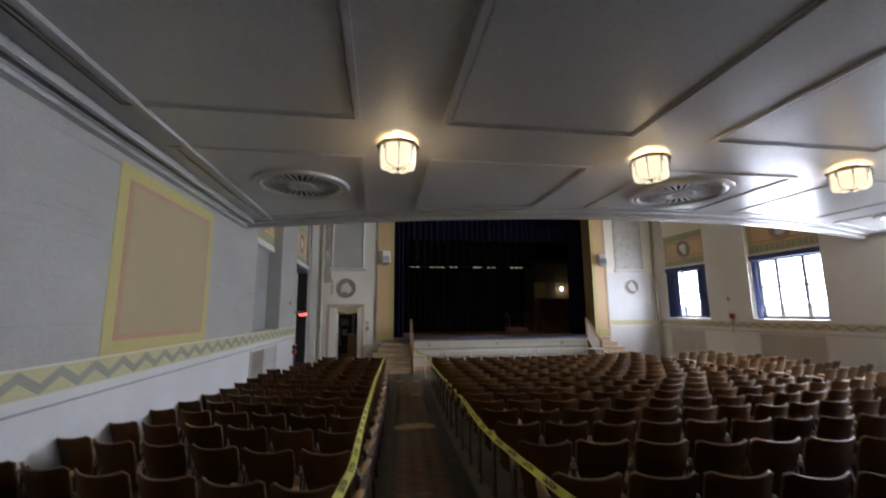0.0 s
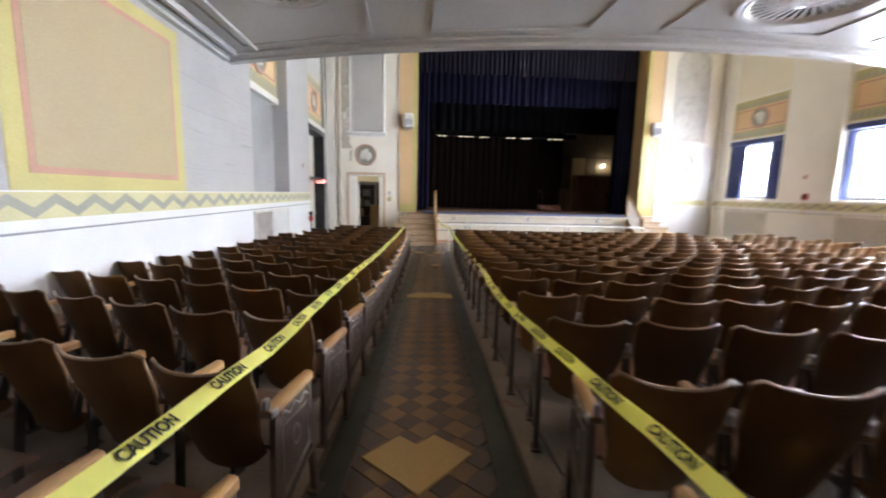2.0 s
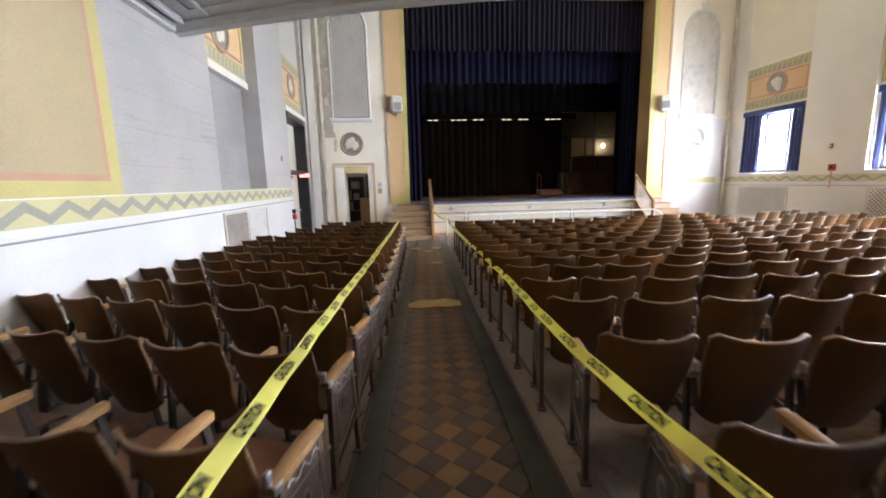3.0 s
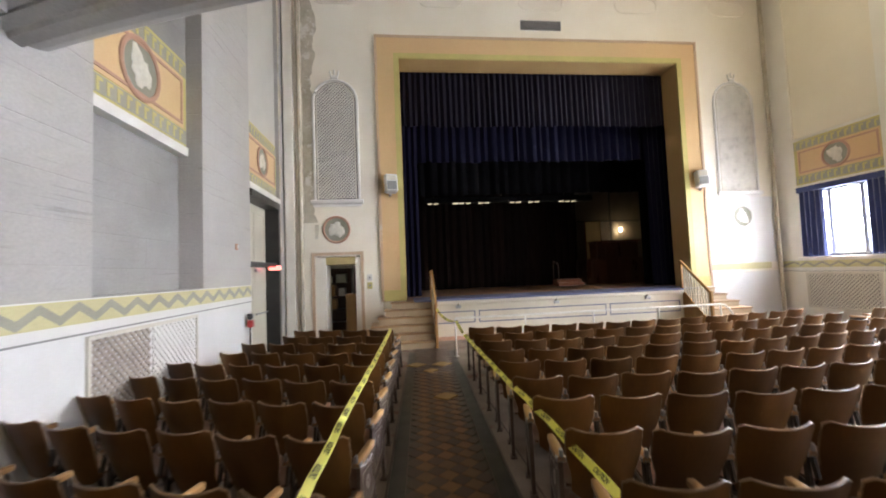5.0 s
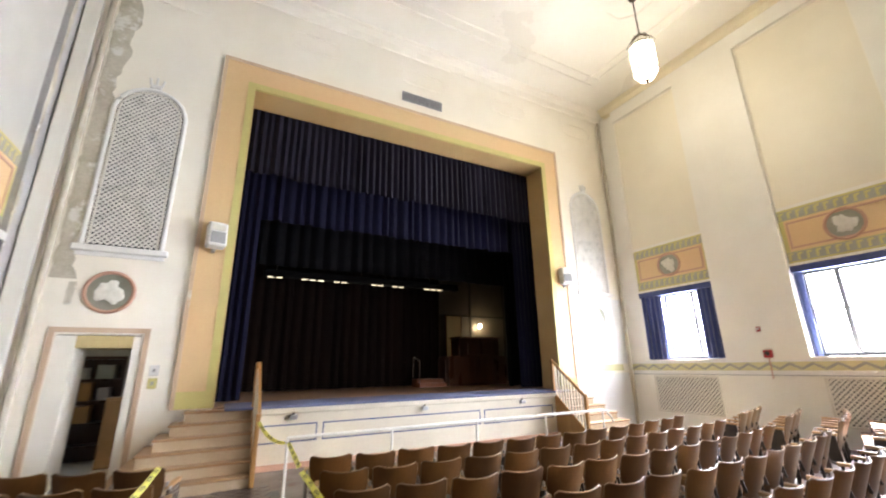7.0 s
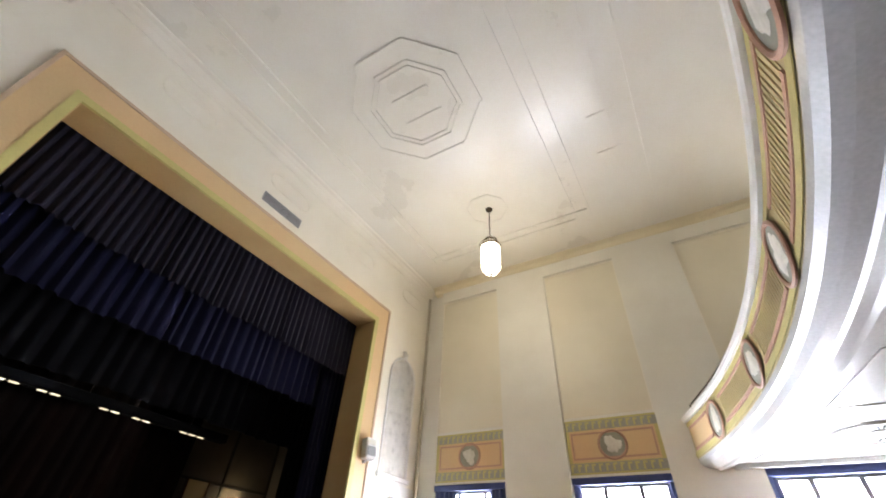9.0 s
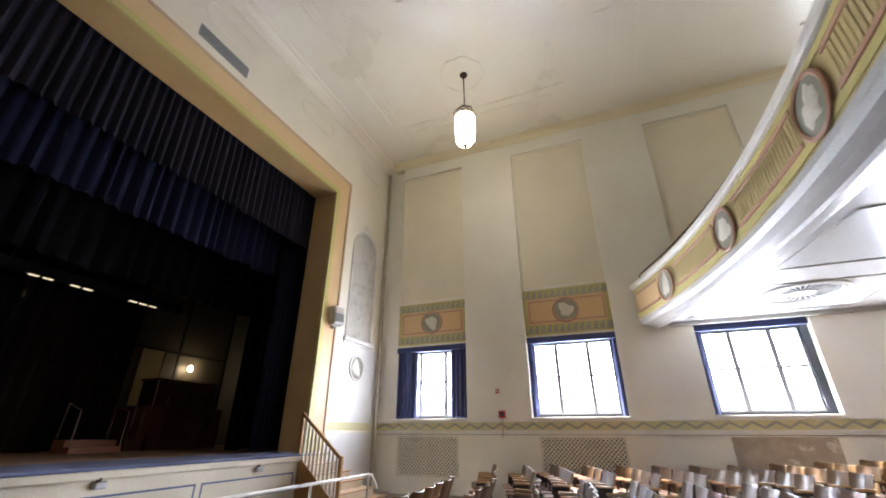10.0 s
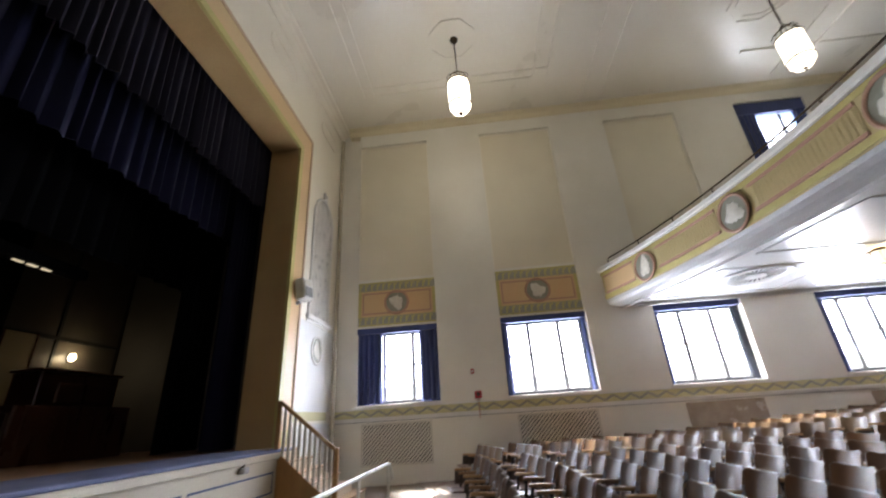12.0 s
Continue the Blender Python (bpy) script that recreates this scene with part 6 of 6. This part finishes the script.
# ---- round plaster vents in the soffit ----
def ceiling_rose(x, y, size):
    t = thing("ceiling_rose", pose(x, y, SOFFIT + 0.02), "round pierced plaster vent in the soffit", "vent", "round soffit vents")
    t.matrix_basis = t.matrix_basis @ Matrix.Diagonal((size, size, 1, 1))
    # Dark disc under the soffit paints the shade in the pierced slots.
    part("backing", Shape().lathe([(0.64, -0.004), (0.64, 0.0)], 40), M_HOLESHADE, t)
    s = Shape()
    prof = [(0.52, -0.005), (0.535, -0.022), (0.57, -0.042), (0.60, -0.03), (0.63, -0.045), (0.665, -0.04), (0.675, 0.0)]
    n = 48
    vs = [(r * math.cos(2 * math.pi * k / n), r * math.sin(2 * math.pi * k / n), z) for r, z in prof for k in range(n)]
    part("outer_ring", s.add(vs, [(i * n + k, i * n + (k + 1) % n, (i + 1) * n + (k + 1) % n, (i + 1) * n + k) for i in range(len(prof) - 1) for k in range(n)]), M_SOFFIT, t, "moulded ring", smooth=True)
    part("boss", Shape().lathe([(0.20, -0.005), (0.20, -0.03), (0.14, -0.045), (0.10, -0.03), (0.05, -0.05), (0.01, -0.055)], 24), M_SOFFIT, t, "moulded boss", smooth=True)
    n = 32
    for k in range(n):
        a = 2 * math.pi * k / n
        ca, sa = math.cos(a), math.sin(a)
        vs = []
        for r, w in ((0.19, 0.009), (0.30, 0.010), (0.43, 0.015), (0.50, 0.030), (0.54, 0.030)):
            vs += [(r * ca - w * sa, r * sa + w * ca, -0.016), (r * ca + w * sa, r * sa - w * ca, -0.016)]
        m = len(vs)
        vs += [(px, py, -0.005) for px, py, pz in vs]
        fs = [(2 * i, 2 * i + 1, 2 * i + 3, 2 * i + 2) for i in range(4)] + [(2 * i, 2 * i + 2, m + 2 * i + 2, m + 2 * i) for i in range(4)] + [(2 * i + 1, 2 * i + 3, m + 2 * i + 3, m + 2 * i + 1) for i in range(4)]
        part("petal", Shape().add(vs, fs), M_SOFFIT, t)


for x, y in ((-1.44, 6.64), (4.26, 6.32), (9.80, 6.75)):
    ceiling_rose(x, y, 0.98 if x < 0 else 1.07)

# ---- balcony front: panels, medallions, rail ----
def on_front(x, z, out=0.0):
    slope = math.atan(2 * BOWF * (x - XF))
    return Matrix.Translation((x, front(x) - 0.012 + out, z)) @ pose(0, 0, 0, 0, 0, 180 + math.degrees(slope))


MED = [-0.85, 1.88, 4.63, 7.42, 10.02]
for k, x in enumerate(MED):
    medallion(on_front(x, 4.04, 0.01), 0.36, 70 + k, None, "round plaster medallion on the balcony front")
spans = [(XL + 0.1, MED[0] - 0.42)] + [(a + 0.42, b_ - 0.42) for a, b_ in zip(MED, MED[1:])] + [(MED[-1] + 0.42, XR - 0.1)]
for k, (x0, x1) in enumerate(spans):
    fp = thing("balcony_panel", pose(0, 0, 0), "pink-lined buff panel on the balcony front", "panel", "balcony front panels", kind="structure")
    xs = [x0 + (x1 - x0) * i / 14 for i in range(15)]

    def layer(z0, z1, d0, d1):
        return sweep([(d0, z0), (d1, z0), (d1, z1), (d0, z1)], xs, closed=True)

    end = k in (0, len(spans) - 1)
    part("field", layer(3.90, 4.29, -0.030, -0.022), M_PEACH if end else M_CREAMY, fp, "peach field" if end else "buff field")
    part("top_line", layer(4.29, 4.345, -0.030, -0.008), M_PINK, fp, "pink moulding")
    part("bottom_line", layer(3.845, 3.90, -0.030, -0.008), M_PINK, fp, "pink moulding")
    if not end:
        n = int((x1 - x0) / 0.085)
        for i in range(n):
            xa = x0 + 0.03 + (x1 - x0 - 0.06) * i / n
            w = 0.042
            rb = part("rib", B(-w / 2, w / 2, -0.012, 0, 3.915, 4.275, bevel=0.005), M_CREAMY, fp)
            rb.matrix_basis = on_front(xa + w / 2, 0, -0.012)
rl = thing("balcony_rail", pose(0, 0, 0), "thin metal rail along the balcony cap", "railing")
part("top_rail", Shape().tube([(x, front(x) - 0.12, 4.78) for x in XS[1:-1]], 0.017, 8), M_BRONZE, rl, smooth=True)
for k in range(13):
    x = XL + 0.25 + (XR - XL - 0.5) * k / 12
    part("post", Shape().tube([(x, front(x) - 0.12, 4.60), (x, front(x) - 0.12, 4.78)], 0.013, 6), M_BRONZE, rl)

# ---- main ceiling: mouldings, lanterns ----
def polygon(cx, cy, r, n, z, turn=0.0):
    pts = [(cx + r * math.cos(2 * math.pi * (k + turn) / n), cy + r * math.sin(2 * math.pi * (k + turn) / n), z) for k in range(n + 1)]
    return pts


sh = Shape()
zc = ZC - 0.004
for r in (1.62, 1.15, 1.02):
    p = polygon(4.36, 13.05, r, 8, zc, 0.5)
    for a, b_ in zip(p, p[1:]):
        sh.bar(a, b_, 0.06 if r > 1.5 else 0.045, 0.028, (0, 0, -1))
for x in (4.03, 4.69):
    sh.box(x - 0.03, x + 0.03, 12.5, 13.5, ZC - 0.026, ZC + 0.01)
for y in (15.55, 15.85, 10.68, 10.25, 9.0, 8.4, 2.6, 3.2):
    sh.box(XL + 1.2, 10.08 if y > 10 else XR - 0.5, y - 0.03, y + 0.03, ZC - 0.045, ZC + 0.01)
for x in (0.87, 2.07, 6.65, 7.85):
    sh.box(x - 0.03, x + 0.03, 8.8, 9.5, ZC - 0.022, ZC + 0.01)
for x, y in ((8.40, 13.0), (8.25, 5.1)):
    p = polygon(x, y, 0.62, 8, zc, 0.5)
    for a, b_ in zip(p, p[1:]):
        sh.bar(a, b_, 0.05, 0.025, (0, 0, -1))
for x, y0, y1 in ((10.05, 0.0, 4.7), (10.05, 10.74, 15.46), (9.75, 10.31, 15.76)):
    sh.box(x - 0.03, x + 0.03, y0, y1, ZC - 0.045, ZC + 0.01)
p = polygon(8.25, 5.1, 0.80, 8, zc, 0.5)
for a, b_ in zip(p, p[1:]):
    sh.bar(a, b_, 0.05, 0.03, (0, 0, -1))
put("ceiling_moulding", sh, M_CEIL, "low cream plaster mouldings on the ceiling", "moulding", kind="structure")


def lantern(x, y, power):
    z = 7.95
    t = thing("hanging_lantern", pose(x, y, z), "glowing cylindrical glass lantern on a bronze stem", "lamp", "hanging lanterns")
    g = part("glass", Shape().lathe([(0.10, -0.13), (0.17, -0.08), (0.255, 0.04), (0.27, 0.12), (0.27, 0.80), (0.25, 0.85), (0.12, 0.87)], 24), M_LANTERN, t, "glowing opal glass", smooth=True)
    g.visible_shadow = False
    for zz, r in ((0.12, 0.28), (0.82, 0.28)):
        part("band", Shape().lathe([(r - 0.01, zz - 0.018), (r + 0.006, zz - 0.018), (r + 0.006, zz + 0.018), (r - 0.01, zz + 0.018)], 24, hollow=True), M_BRONZE, t, "bronze band")
    for k in range(6):
        a = 2 * math.pi * k / 6
        ca, sa = math.cos(a), math.sin(a)
        part("scroll", Shape().tube([(0.27 * ca, 0.27 * sa, 0.84), (0.31 * ca, 0.31 * sa, 0.92), (0.22 * ca, 0.22 * sa, 1.06), (0.10 * ca, 0.10 * sa, 1.12), (0.04 * ca, 0.04 * sa, 1.22)], 0.012, 6), M_BRONZE, t, "bronze scroll", smooth=True)
        part("strap", Shape().tube([(0.278 * ca, 0.278 * sa, 0.12), (0.262 * ca, 0.262 * sa, 0.03), (0.17 * ca, 0.17 * sa, -0.10)], 0.008, 5), M_BRONZE, t)
    part("crown", Shape().lathe([(0.20, 1.0), (0.215, 1.0), (0.215, 1.03), (0.20, 1.03)], 20, hollow=True), M_BRONZE, t, "bronze crown")
    part("stem", Shape().tube([(0, 0, 1.18), (0, 0, ZC - z - 0.03)], 0.016, 8), M_BRONZE, t)
    part("canopy", Shape().lathe([(0.02, ZC - z - 0.12), (0.09, ZC - z - 0.06), (0.11, ZC - z - 0.001)], 16), M_BRONZE, t, "bronze ceiling canopy", smooth=True)
    part("finial", Shape().lathe([(0.0, -0.22), (0.03, -0.19), (0.02, -0.16), (0.06, -0.13)], 10), M_BRONZE, t, smooth=True)
    bulb("lantern_light", x, y, z + 0.40, power, (1.0, 0.86, 0.66), 0.25)


lantern(8.42, 12.95, LANTERN_POWER)
lantern(8.25, 5.1, LANTERN_POWER * 0.3)

# upper panels of the side bays: a thin bead round each recess
for a, b_ in BAYS[:3]:
    s = Shape()
    for y0, y1, z0, z1 in ((a, b_, 9.58, 9.615), (a, a + 0.03, 4.9, 9.58), (b_ - 0.03, b_, 4.9, 9.58)):
        s.box(XR + 0.09, XR + 0.128, y0, y1, z0, z1)
    put("recess_bead", s, M_UPPER, "thin cream bead round a recessed wall panel", "moulding", kind="structure")
    put("upper_panel", B(XR + 0.122, XR + 0.129, a + 0.03, b_ - 0.03, 4.9, 9.58), M_FIELD, "cream painted field of a recessed wall panel", "panel", kind="structure")

# ---- the aisle tiles, one by one ----
for tone, x, y in near_tiles:
    o = part("tile", TILES[tone], None, aisle)
    o.location = (x, y, floor_z(y) + 0.004)
for tone, label in (("d", "dark brown lozenge tiles"), ("b", "brown lozenge tiles")):
    if far_tiles[tone].v:
        tagged(part("far_tiles", far_tiles[tone], {"d": M_TILEDK, "b": M_TILEBR}[tone], aisle, label), kind="stuff")
